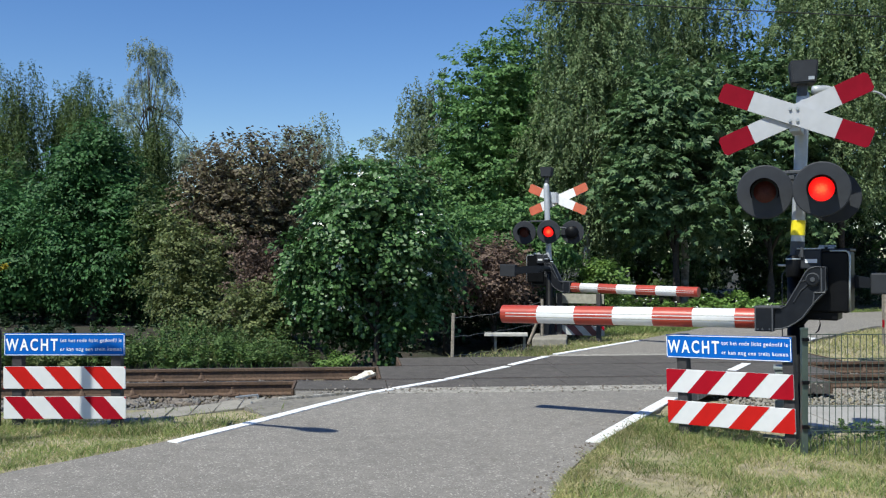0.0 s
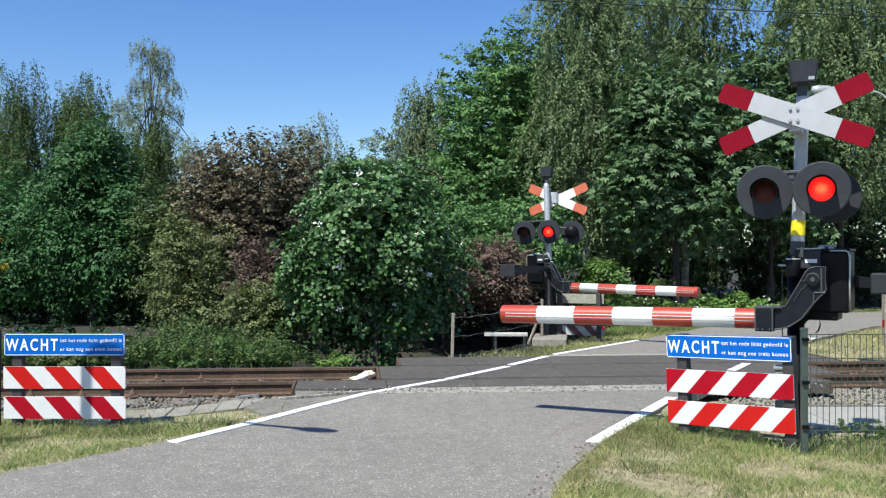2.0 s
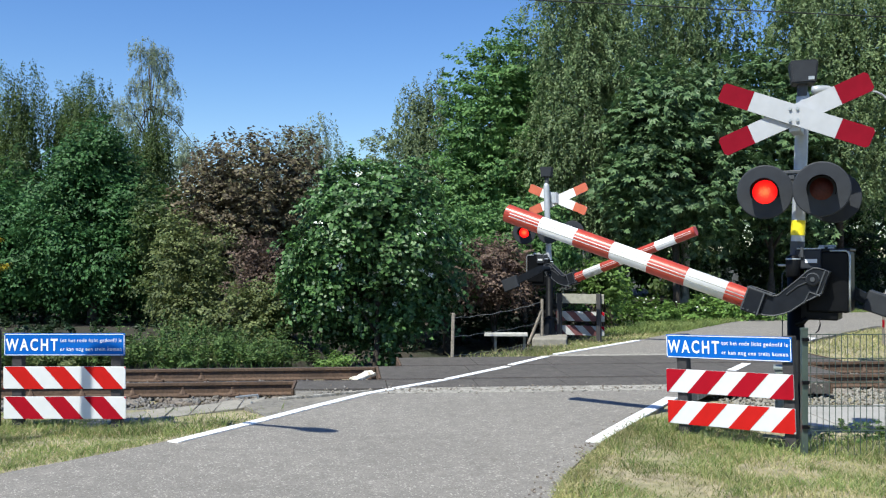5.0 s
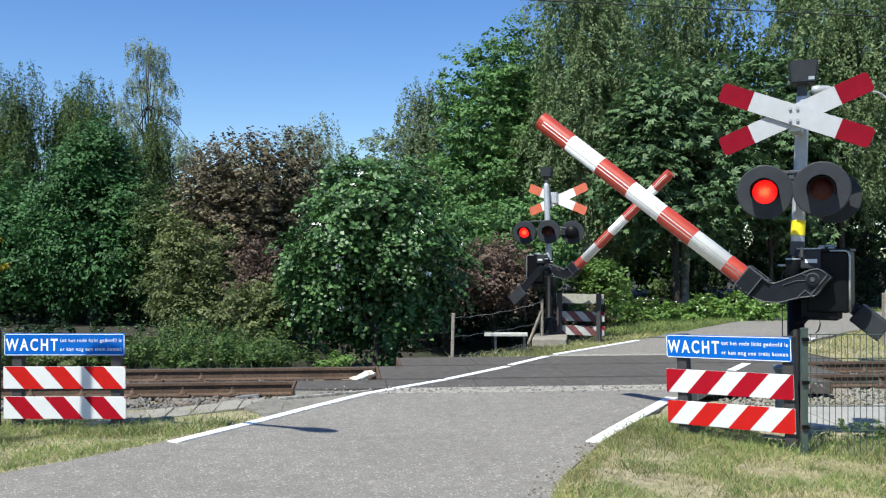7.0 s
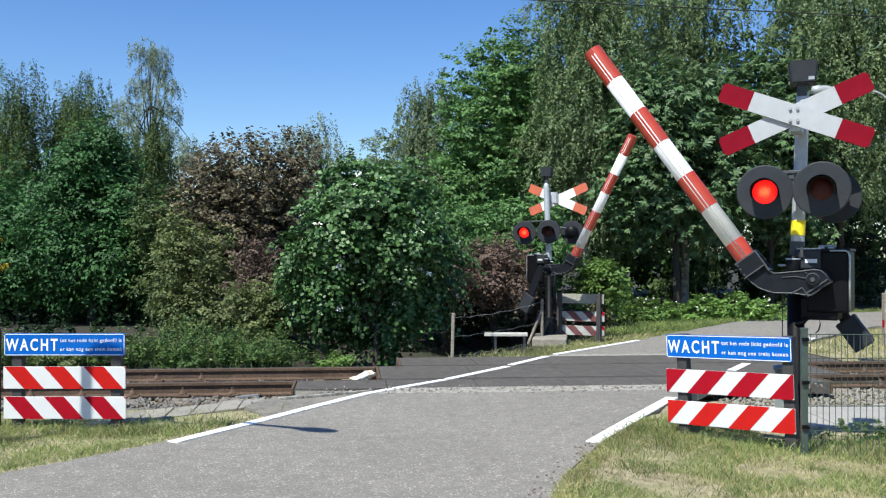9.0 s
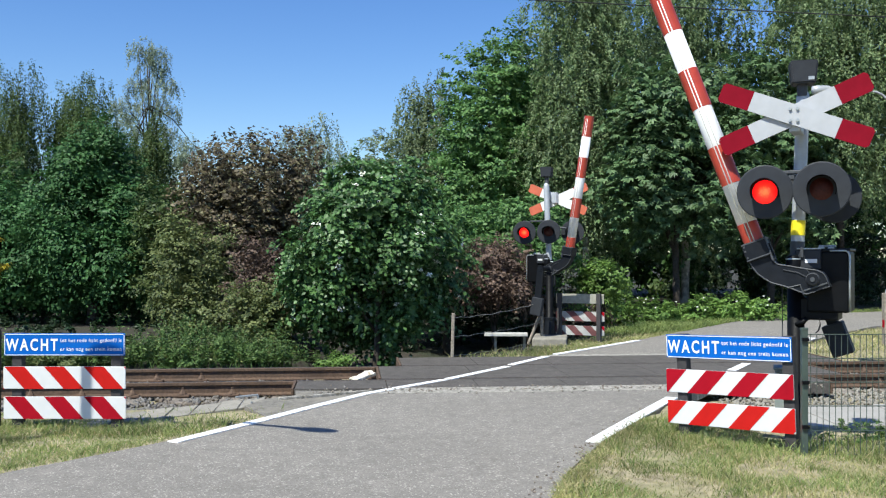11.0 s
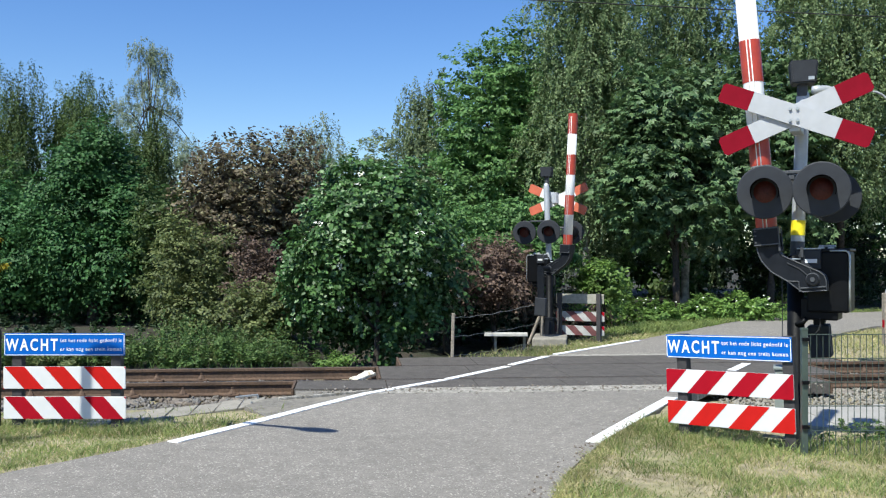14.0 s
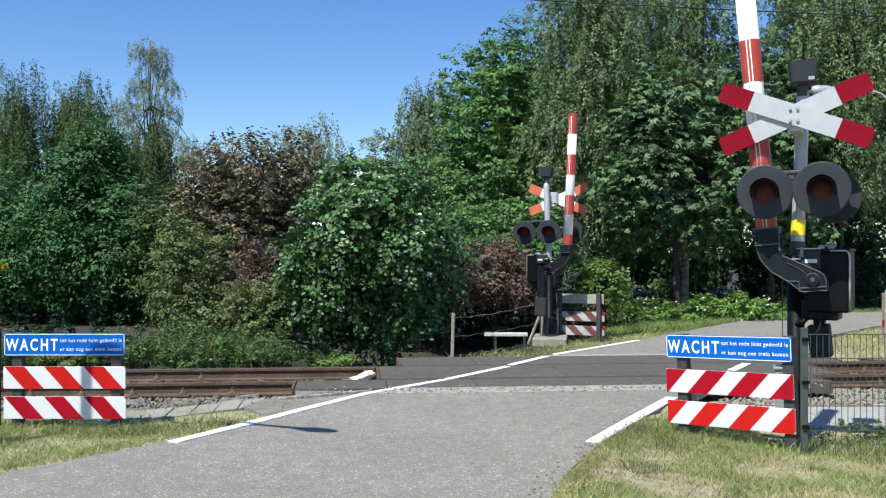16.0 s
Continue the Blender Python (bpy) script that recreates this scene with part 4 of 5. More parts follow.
# ---- plants ----
def leaf_cloud(name, blobs, count, leaf, material, parent, seed, clump=0.35, aspect=0.55, up=0.6, per=70):
    """Dense foliage of single leaves: lobes (x, y, z, rx, ry, rz) carry clumps, clumps carry leaves on their outer side."""
    rg = np.random.RandomState(seed)
    nc = max(4, count // per)
    cc, out = lobe_points(rg, blobs, nc, 0.3)
    idx = np.repeat(np.arange(nc), per)
    n = len(idx)
    size = (clump * rg.uniform(0.5, 1.5, nc))[idx]
    q = unit(rg.normal(size=(n, 3)) + out[idx] * 0.5 + np.array([0, 0, 0.3]))
    p = cc[idx] + q * (size * (0.25 + 0.75 * rg.rand(n) ** 0.5) * (1 + 0.25 * rg.normal(size=n)))[:, None] * np.array([1, 1, 0.62])
    nor = unit(rg.normal(size=(n, 3)) * 0.5 + q * 0.75 + out[idx] * 0.35 + np.array([0, 0, up]))
    t = rg.normal(size=(n, 3)) - np.array([0, 0, 0.5])
    return leaf_mesh(name, p, nor, t, leaf * rg.uniform(0.6, 1.25, n), aspect, material, parent)


def unit(v):
    return v / np.maximum(np.linalg.norm(v, axis=1), 1e-9)[:, None]


def lobe_points(rg, blobs, n, inner):
    """Points on and in lobes, with the way outwards; inner is the share that lies deep inside."""
    blobs = np.array(blobs, float)
    w = blobs[:, 3] * blobs[:, 4] + blobs[:, 3] * blobs[:, 5] + blobs[:, 4] * blobs[:, 5]
    pick = rg.choice(len(blobs), n, p=w / w.sum())
    d = unit(rg.normal(size=(n, 3)))
    rad = np.where(rg.rand(n) < inner, rg.uniform(0.2, 0.75, n), rg.uniform(0.78, 1.08, n))
    return blobs[pick, :3] + d * rad[:, None] * blobs[pick, 3:], unit(d / blobs[pick, 3:])


def leaf_mesh(name, p, nor, t, size, aspect, material, parent):
    """Folded four-cornered leaves at points p, with their normals and the way they point."""
    t = unit(t - nor * (t * nor).sum(1)[:, None])
    s = np.cross(nor, t)
    L = size[:, None]
    fold = nor * L * 0.10
    v = np.stack([p - t * L * 0.5, p + s * L * aspect * 0.5 + fold - t * L * 0.05, p + t * L * 0.5, p - s * L * aspect * 0.5 + fold - t * L * 0.05], 1).reshape(-1, 3)
    v[:, 2] = np.maximum(v[:, 2], -0.08)
    k = np.arange(len(p))[:, None] * 4
    tri = np.concatenate([k + [[0, 1, 2]], k + [[0, 2, 3]]], 1).reshape(-1, 3)
    return raw(name, v, tri, material, parent)


def spray_cloud(name, blobs, count, per, length, leaf, material, parent, seed, droop=0.35, inner=0.3, width=0.4, aspect=0.6, up=0.55, face=0.6, rise=0.25, palm=0):
    """Foliage on flat arching sprays: leaves stand left and right of each spray and face much the same way. palm: leaflets to a fan."""
    rg = np.random.RandomState(seed)
    root, out = lobe_points(rg, blobs, count, inner)
    way = unit(out + rg.normal(size=(count, 3)) * 0.35 + np.array([0, 0, rise]))
    lat = unit(np.cross(way, np.array([0.02, 0.03, 1.0])))
    own = unit(np.array([0, 0, up]) + out * face + rg.normal(size=(count, 3)) * 0.28)
    L = length * rg.uniform(0.55, 1.35, count)
    idx = np.repeat(np.arange(count), per)
    n = len(idx)
    t = (np.tile(np.arange(per), count) + rg.rand(n)) / per
    sgn = np.where(np.arange(n) % 2 == 0, 1.0, -1.0)
    li = L[idx][:, None]
    wide = (width * np.sin(np.pi * (0.12 + 0.82 * t)) ** 0.6 * rg.uniform(0.15, 1.0, n) * sgn)[:, None]
    p = root[idx] + way[idx] * li * (t[:, None] - 0.45) + lat[idx] * li * wide + rg.normal(size=(n, 3)) * li * 0.07
    p[:, 2] -= droop * L[idx] * t ** 2
    nor = unit(own[idx] + rg.normal(size=(n, 3)) * 0.30)
    tip = way[idx] * 0.5 + lat[idx] * sgn[:, None] * 0.8 - np.array([0, 0, 0.5]) + rg.normal(size=(n, 3)) * 0.25
    size = leaf * rg.uniform(0.65, 1.25, n)
    if palm:
        tip = unit(tip - nor * (tip * nor).sum(1)[:, None])
        side = np.cross(nor, tip)
        pp, nn, tt, ss = [], [], [], []
        for k in range(palm):
            a = radians(-78 + 156 * k / (palm - 1))
            d = tip * math.cos(a) + side * math.sin(a) - nor * 0.25
            f = size * (0.75 + 0.25 * math.cos(a))
            pp.append(p + d * f[:, None] * 0.5)
            nn.append(unit(nor + d * 0.25))
            tt.append(d)
            ss.append(f)
        p, nor, tip, size = np.concatenate(pp), np.concatenate(nn), np.concatenate(tt), np.concatenate(ss)
    return leaf_mesh(name, p, nor, tip, size, aspect, material, parent)


def strand_cloud(name, blobs, count, per, length, leaf, material, parent, seed, inner=0.25, aspect=0.55, spread=0.2):
    """Hanging foliage: thin strands of small pointed leaves fall from the lobes."""
    rg = np.random.RandomState(seed)
    root, out = lobe_points(rg, blobs, count, inner)
    L = length * rg.uniform(0.3, 1.35, count) * (0.6 + 0.4 * np.hypot(out[:, 0], out[:, 1]))
    idx = np.repeat(np.arange(count), per)
    n = len(idx)
    t = (np.tile(np.arange(per), count) + rg.rand(n)) / per
    bow = np.concatenate([out[:, :2], np.zeros((count, 1))], 1) + rg.normal(size=(count, 3)) * np.array([0.3, 0.3, 0])
    p = root[idx] + bow[idx] * (spread * L[idx] * np.sqrt(t))[:, None] + rg.normal(size=(n, 3)) * 0.045
    p[:, 2] -= L[idx] * t
    nor = unit(rg.normal(size=(n, 3)) * 0.45 + out[idx] * 0.5 + np.array([0, 0, 0.45]))
    tip = np.array([0, 0, -1.0]) + rg.normal(size=(n, 3)) * 0.45
    tip = unit(tip - nor * (tip * nor).sum(1)[:, None])
    side = np.cross(nor, tip)
    z = (leaf * rg.uniform(0.65, 1.3, n))[:, None]
    v = np.stack([p - tip * z * 0.4 - side * z * aspect * 0.5, p - tip * z * 0.4 + side * z * aspect * 0.5, p + tip * z * 0.6], 1).reshape(-1, 3)
    return raw(name, v, np.arange(3 * n).reshape(-1, 3), material, parent)


def limbs(parent, base_r, height, blobs, material, seed, lean=0.0, many=9):
    rg = random.Random(seed)
    b = bm_new()
    pts = [Vector((lean * k / 6 + 0.05 * rg.uniform(-1, 1) * (k > 0), 0.05 * rg.uniform(-1, 1) * (k > 0), -0.1 + height * k / 6)) for k in range(7)]
    tube(b, pts, [base_r * (1 - 0.13 * k) for k in range(7)], 10)
    part("trunk", b, material, parent, smooth=True)
    for i in range(many):
        b = bm_new()
        bl = blobs[i % len(blobs)]
        k = rg.randint(2, 5)
        a = pts[k]
        e = Vector((bl[0] + rg.uniform(-0.7, 0.7) * bl[3], bl[1] + rg.uniform(-0.7, 0.7) * bl[4], bl[2] + rg.uniform(-0.5, 0.6) * bl[5]))
        mid = (a + e) / 2 + Vector((0, 0, 0.12 * (e - a).length))
        tube(b, [a, mid, e], [base_r * 0.38, base_r * 0.2, base_r * 0.04], 6)
        part("limb", b, material, parent, smooth=True)


def rooted(name, x, y, label, category, blobs, seed, trunk=0.12, trunk_h=None, bark=None, group="", many=9):
    """A plant's foot with trunk and limbs; its crown is put on afterwards."""
    root = empty(name, pose(x, y, land(x, y)), label, category, group)
    if trunk:
        limbs(root, trunk, trunk_h or max(b[2] for b in blobs) * 0.8, blobs, bark or M["bark"], seed, many=many)
    CROWNS.append(root)
    return root


def plant(name, x, y, label, category, blobs, count, leaf, material, seed, trunk=0.12, trunk_h=None, bark=None, group="", many=9, **kw):
    root = rooted(name, x, y, label, category, blobs, seed, trunk, trunk_h, bark, group, many)
    leaf_cloud("crown", blobs, count, leaf, material, root, seed, **kw)
    return root


def leafy_tree(name, x, y, label, category, blobs, sprays, per, length, leaf, material, seed, trunk=0.12, trunk_h=None, bark=None, many=9, **kw):
    root = rooted(name, x, y, label, category, blobs, seed, trunk, trunk_h, bark, "", many)
    spray_cloud("crown", blobs, sprays, per, length, leaf, material, root, seed, **kw)
    return root


def weeping_tree(name, x, y, label, blobs, strands, per, length, leaf, material, seed, trunk=0.15, trunk_h=None, bark=None, many=9, **kw):
    root = rooted(name, x, y, label, "tree", blobs, seed, trunk, trunk_h, bark or M["birch_bark"], "", many)
    strand_cloud("crown", blobs, strands, per, length, leaf, material, root, seed, **kw)
    return root


def lobes(rx, ry, z0, z1, n, seed, taper=0.55, size=0.5):
    """Lobes spread over an egg-shaped crown."""
    rg = random.Random(seed)
    out = []
    for i in range(n):
        f = (i + 0.5) / n
        wide = 1 - taper * f ** 1.5
        wide *= min(1, 0.55 + 2.2 * f)
        a = i * 2.4 + rg.uniform(-0.4, 0.4)
        q = rg.uniform(0.35, 0.62)
        s = size * rg.uniform(0.8, 1.15)
        out.append((rx * wide * q * math.cos(a), ry * wide * q * math.sin(a), z0 + (z1 - z0) * (0.08 + 0.84 * f), rx * s * wide + 0.15, ry * s * wide + 0.15, (z1 - z0) * 0.17 * rg.uniform(0.8, 1.2) + 0.15))
    return out


CROWNS, BOUGHS = [], []


def hazel_bush():
    """The big bush: its boughs are parts of their own, which nod in the wind."""
    blobs = [(x - 0.24 * max(0, 2 - z), y + 0.75 * max(0, 2 - z), z + 0.55, rx * (0.7 if z < 1.1 else 1), ry * (0.7 if z < 1.5 else 1), rz) for x, y, z, rx, ry, rz in lobes(1.95, 1.6, 0.0, 3.3, 18, 51, 0.42, 0.44)]
    root = rooted("hazel_bush", -1.25, 17.4, "large rounded bush with glossy green leaves beside the track", "bush", blobs, 52, 0.07, many=14)
    for k in range(6):
        own = blobs[k::6]
        b = spray_cloud("bough", own, 450, 20, 0.40, 0.095, M["leaf_bush"], root, 520 + k, droop=0.55, inner=0.32, aspect=0.78, width=0.42, face=0.75, up=0.5)
        high = [q for q in own if q[2] > 1.0]
        spray_cloud("blossom", high, 27, 8, 0.12, 0.05, M["flower"], b, 540 + k, droop=0.2, inner=0.0, aspect=0.9, width=0.5)
        BOUGHS.append(b)


def make_trees():
    # left of the track: emerald cone, weeping columns, thin birch
    leafy_tree("tree", -8.85, 24, "dense emerald green tree with a conical crown", "tree", [(x, y + 0.5 * max(0, 1.9 - z), z, rx, ry * (0.75 if z < 1.5 else 1), rz * 0.8) for x, y, z, rx, ry, rz in lobes(2.75, 2.1, 0.25, 5.1, 20, 1, 0.80, 0.42)], 2300, 24, 0.62, 0.105, M["leaf_emerald"], 1, 0.16, droop=0.5, inner=0.3, aspect=0.6, width=0.34)
    leafy_tree("tree", -11.4, 24.6, "low emerald green tree beside the track", "tree", [(x, y + 0.5 * max(0, 1.7 - z), z, rx, ry, rz * 0.8) for x, y, z, rx, ry, rz in lobes(2.1, 1.7, 0.15, 3.5, 12, 2, 0.6)], 1000, 20, 0.6, 0.12, M["leaf_emerald"], 2, 0.14, droop=0.5, aspect=0.6, width=0.34)
    leafy_tree("tree", -13.6, 29, "dark leafy tree in the shade of the birches", "tree", lobes(1.6, 1.5, 0.6, 4.6, 9, 3, 0.5), 520, 22, 0.6, 0.13, M["leaf_dark"], 3, 0.14, droop=0.4)
    for i, (x, y, r, top) in enumerate(((-16.3, 36, 1.5, 8.9), (-14.75, 37.5, 1.25, 8.9), (-13.45, 36, 1.45, 8.3), (-18.6, 37, 2.0, 8.8), (-12.2, 39, 1.3, 7.6))):
        weeping_tree("birch_tree", x, y, "tall weeping birch with hanging dark green twigs", lobes(r, r, 1.6, top - 0.2, 14, 20 + i, 0.35, 0.42), 1600, 34, 1.5, 0.092, M["leaf_dull"], 20 + i, 0.15, aspect=0.5, spread=0.12)
    thin = [(-1.6, 0.2, 8.6, 0.5, 0.4, 0.5), (2.0, 0, 6.7, 0.5, 0.4, 0.4), (-0.3, 0, 11.6, 0.65, 0.6, 0.55), (0.45, 0, 11.3, 0.55, 0.5, 0.55), (0.1, 0.3, 10.6, 0.85, 0.7, 0.55), (-0.55, 0, 9.9, 0.5, 0.5, 0.4), (0.85, 0, 9.9, 0.55, 0.5, 0.35), (-1.1, 0.2, 9.0, 0.6, 0.6, 0.6), (0.2, 0, 9.1, 0.8, 0.7, 0.6), (1.15, 0, 8.7, 0.4, 0.4, 0.4), (-0.8, 0, 8.0, 0.8, 0.7, 0.6), (0.7, 0.2, 7.7, 0.75, 0.6, 0.5), (1.75, 0, 7.2, 0.5, 0.4, 0.4), (1.4, 0, 6.4, 0.8, 0.6, 0.5), (0.1, 0, 6.7, 0.9, 0.7, 0.6), (0.9, 0, 5.4, 0.7, 0.6, 0.5), (-0.7, 0, 5.8, 0.9, 0.8, 0.8)]
    weeping_tree("birch_tree", -13.95, 45, "slender sparse silvery birch rising above the other trees", thin, 1150, 20, 0.6, 0.10, M["leaf_silver"], 30, 0.13, trunk_h=10.8, bark=M["bark"], many=22, aspect=0.5, spread=0.3)
    # copper tree and the thicket before it
    leafy_tree("copper_tree", -4.65, 23, "copper-leaved plum tree with a broad round crown", "tree", lobes(2.45, 1.8, 0.6, 4.4, 17, 47, 0.30, 0.45) + [(0, 0, 2.7, 1.8, 1.3, 1.7)], 2500, 16, 0.42, 0.105, M["leaf_copper"], 47, 0.14, droop=0.2, rise=0.5, inner=0.34, aspect=0.62, width=0.32)
    leafy_tree("tree", -6.75, 22.8, "dull green young tree between the larger crowns", "tree", lobes(0.95, 0.9, 0.5, 3.3, 10, 48, 0.4), 620, 18, 0.4, 0.09, M["leaf_dull"], 48, 0.07, droop=0.3)
    leafy_tree("shrub", -5.35, 20.3, "olive green shrub at the edge of the thicket", "shrub", lobes(1.0, 0.9, 0.0, 2.4, 10, 42, 0.4), 900, 16, 0.34, 0.08, M["leaf_olive"], 42, 0.05, droop=0.3)
    leafy_tree("shrub", -3.6, 19.3, "dry brownish shrub in the thicket", "shrub", lobes(0.85, 0.7, 0.2, 1.95, 8, 43, 0.5), 620, 16, 0.3, 0.07, M["leaf_purple"], 43, 0.05, droop=0.3)
    leafy_tree("shrub", -3.55, 18.0, "low olive green bramble shrub beside the track", "shrub", lobes(0.95, 0.7, 0.0, 1.15, 9, 45, 0.3), 620, 15, 0.3, 0.075, M["leaf_olive"], 45, 0.04, droop=0.4)
    hazel_bush()
    # the wood edge behind the crossing
    weeping_tree("willow_tree", -5.0, 38, "pale weeping tree showing over the thicket", lobes(2.0, 1.4, 2.0, 7.2, 11, 61, 0.35, 0.42), 1000, 24, 0.9, 0.10, M["leaf_silver"], 61, 0.13, bark=M["bark"])
    weeping_tree("birch_tree", -0.6, 36, "weeping birch with drooping outer twigs", lobes(2.0, 1.5, 1.2, 8.4, 14, 62, 0.45, 0.42), 1600, 26, 1.1, 0.105, M["leaf_willow"], 62, 0.14)
    leafy_tree("tree", -2.5, 33, "mid green tree in the wood edge", "tree", lobes(2.2, 1.5, 0.3, 5.6, 12, 163, 0.3), 900, 20, 0.5, 0.12, M["leaf_willow"], 163, 0.15)
    leafy_tree("tree", 1.5, 31, "tall fresh green tree in the wood edge", "tree", lobes(2.6, 2.0, 0.5, 8.5, 20, 64, 0.45, 0.40), 2500, 18, 0.55, 0.14, M["leaf_mid"], 64, 0.2, droop=0.4, inner=0.36)
    leafy_tree("tree", 2.9, 34, "tall leafy tree filling the wood edge", "tree", lobes(2.3, 2.0, 1.0, 9.9, 14, 77, 0.45), 1300, 20, 0.6, 0.15, M["leaf_mid"], 77, 0.2, inner=0.4)
    leafy_tree("tree", -9.2, 29.5, "dark green tree in the thicket behind the track", "tree", lobes(2.0, 1.6, 0.0, 3.6, 9, 78, 0.5), 460, 20, 0.6, 0.15, M["leaf_dark"], 78, 0.14)
    weeping_tree("birch_tree", 4.5, 30, "big birch with hanging twigs and pale trunk", lobes(2.3, 1.9, 1.6, 12.0, 22, 65, 0.35, 0.42), 4200, 24, 0.7, 0.095, M["leaf_birch"], 65, 0.17, inner=0.35, spread=0.4, many=14)
    leafy_tree("chestnut_tree", 6.9, 28, "broad chestnut with large fanned deep green leaves", "tree", lobes(2.9, 2.1, 2.3, 7.3, 18, 66, 0.4, 0.42), 900, 8, 0.75, 0.20, M["leaf_chestnut"], 66, 0.13, droop=0.25, inner=0.3, width=0.5, aspect=0.42, up=0.9, face=0.45, palm=5)
    leafy_tree("chestnut_tree", 10.1, 29.4, "dark chestnut over the road bend", "tree", lobes(2.6, 2.0, 2.4, 7.8, 15, 67, 0.4, 0.42), 640, 8, 0.75, 0.21, M["leaf_chestnut"], 67, 0.13, droop=0.25, inner=0.3, width=0.5, aspect=0.42, up=0.9, face=0.45, palm=5)
    weeping_tree("birch_tree", 8.4, 33, "tall birch in the dense wood edge", lobes(3.0, 2.3, 2.0, 13.2, 20, 68, 0.3, 0.45), 2900, 26, 0.8, 0.11, M["leaf_birch"], 68, 0.18, inner=0.35)
    weeping_tree("birch_tree", 12.6, 30, "birch with fine hanging foliage beside the road", lobes(2.8, 2.2, 3.6, 11.8, 20, 69, 0.3, 0.45), 3300, 26, 0.8, 0.10, M["leaf_birch"], 69, 0.18, bark=M["bark"], inner=0.35, spread=0.35)
    leafy_tree("tree", 16.0, 31, "dark tree at the road bend", "tree", lobes(2.8, 2.3, 2.0, 11.0, 13, 70, 0.35), 640, 20, 0.7, 0.17, M["leaf_dark"], 70, 0.2)
    leafy_tree("shrub", 3.7, 22.0, "light green shrub behind the far signal", "shrub", lobes(0.66, 0.6, 1.25, 2.1, 8, 71, 0.4), 280, 14, 0.34, 0.10, M["leaf_lime"], 71, 0.05, droop=0.4)
    leafy_tree("shrub", 1.05, 20.0, "reddish purple shrub arching over a dark hollow", "shrub", lobes(1.1, 1.0, 1.35, 2.5, 9, 72, 0.3), 800, 16, 0.32, 0.075, M["leaf_purple"], 72, 0.05, trunk_h=1.8)
    leafy_tree("shrub", 1.12, 20.6, "rust-brown dying shrub over the purple one", "shrub", [(0, 0, 2.25, 0.22, 0.2, 0.2), (0.12, 0, 2.0, 0.3, 0.25, 0.2)], 60, 12, 0.24, 0.07, M["leaf_rust"], 75, 0.03)
    leafy_tree("shrub", 3.0, 23.6, "reddish shrub in the shade behind the far signal", "shrub", lobes(1.5, 0.7, 0.0, 1.3, 7, 73, 0.3), 500, 16, 0.3, 0.07, M["leaf_purple"], 73, 0.05)
    # from the third on, leaves carry the wood's shade in their colour
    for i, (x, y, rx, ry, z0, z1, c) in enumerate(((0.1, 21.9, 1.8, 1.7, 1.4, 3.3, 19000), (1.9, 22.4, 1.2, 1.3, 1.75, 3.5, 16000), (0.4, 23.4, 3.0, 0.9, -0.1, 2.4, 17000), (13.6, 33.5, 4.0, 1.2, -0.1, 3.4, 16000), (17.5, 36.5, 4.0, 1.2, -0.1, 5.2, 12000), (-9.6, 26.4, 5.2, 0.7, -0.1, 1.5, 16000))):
        plant("tree", x, y, "low tree filling the wood edge, most with shade-dark leaves", "tree", lobes(rx, ry, z0, z1, 12, 140 + i, 0.3, 0.6), c, 0.11, M["ivy"] if i > 1 else M["leaf_mid"], 140 + i, 0.10, clump=0.26)
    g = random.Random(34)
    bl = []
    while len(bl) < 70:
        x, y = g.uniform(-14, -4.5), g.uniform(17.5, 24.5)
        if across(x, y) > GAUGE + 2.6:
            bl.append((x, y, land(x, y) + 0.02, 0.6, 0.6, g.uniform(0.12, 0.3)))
    # the carpet darkens the floor: shade put into its leaf colour
    tagged(leaf_cloud("ivy_carpet", bl, 16000, 0.09, M["ivy"], None, 141, clump=0.12), "ivy carpet under the shrubs, leaves coloured dark as shade", "ivy", kind="stuff")
    hedge = leafy_tree("bramble_hedge", 6.0, 24.4, "low lime green bramble hedge along the road", "hedge", [(-2.2 + 0.75 * k, 0.25 * math.sin(k * 2.1), 0.28 + 0.1 * math.sin(k * 1.7), 0.6, 0.55, 0.42) for k in range(7)], 900, 14, 0.3, 0.10, M["leaf_lime"], 74, 0, droop=0.4)
    g = random.Random(5)
    for i in range(26):
        b = bm_new()
        bmesh.ops.create_icosphere(b, subdivisions=1, radius=0.03, matrix=pose(g.uniform(-2.4, 2.4), -0.55 + g.uniform(-0.1, 0.3), 0.62 + g.uniform(-0.25, 0.12)) @ Matrix.Diagonal((1, 1, 0.6, 1)))
        part("flower", b, M["flower"], hedge, "small white flower")
    g = random.Random(33)
    for i in range(22):
        s, n, r, h, mt = -8.8 + i * 0.46 + g.uniform(-0.2, 0.2), g.uniform(2.75, 3.7), g.uniform(0.22, 0.4), g.uniform(0.28, 0.58), g.choice(("weed", "weed", "weed", "leaf_olive"))
        p = along(s, n)
        plant("weed_clump", p.x, p.y, "tall leafy weeds growing beside the track", "weeds", [(r * g.uniform(-1, 1), r * g.uniform(-0.7, 0.7), 0.4 * h * q, 0.12, 0.12, 0.45 * h * q) for q in (1.0, 0.75, 1.2, 0.6, 0.9, 0.5)], 1900, 0.06, M[mt], 90 + i, 0, clump=0.09, aspect=0.35, group="weeds by the track")
    for i, (x, y) in enumerate(((3.55, 8.5), (3.95, 8.42), (4.4, 8.5), (3.75, 8.7), (4.2, 8.68), (4.65, 8.62))):
        plant("weed_clump", x, y, "dark green weeds at the foot of the mesh fence", "weeds", lobes(0.24, 0.10, 0.0, 0.07, 5, 150 + i, 0.4), 900, 0.035, M["weed"], 150 + i, 0, clump=0.05, aspect=0.35, group="weeds by the fence")
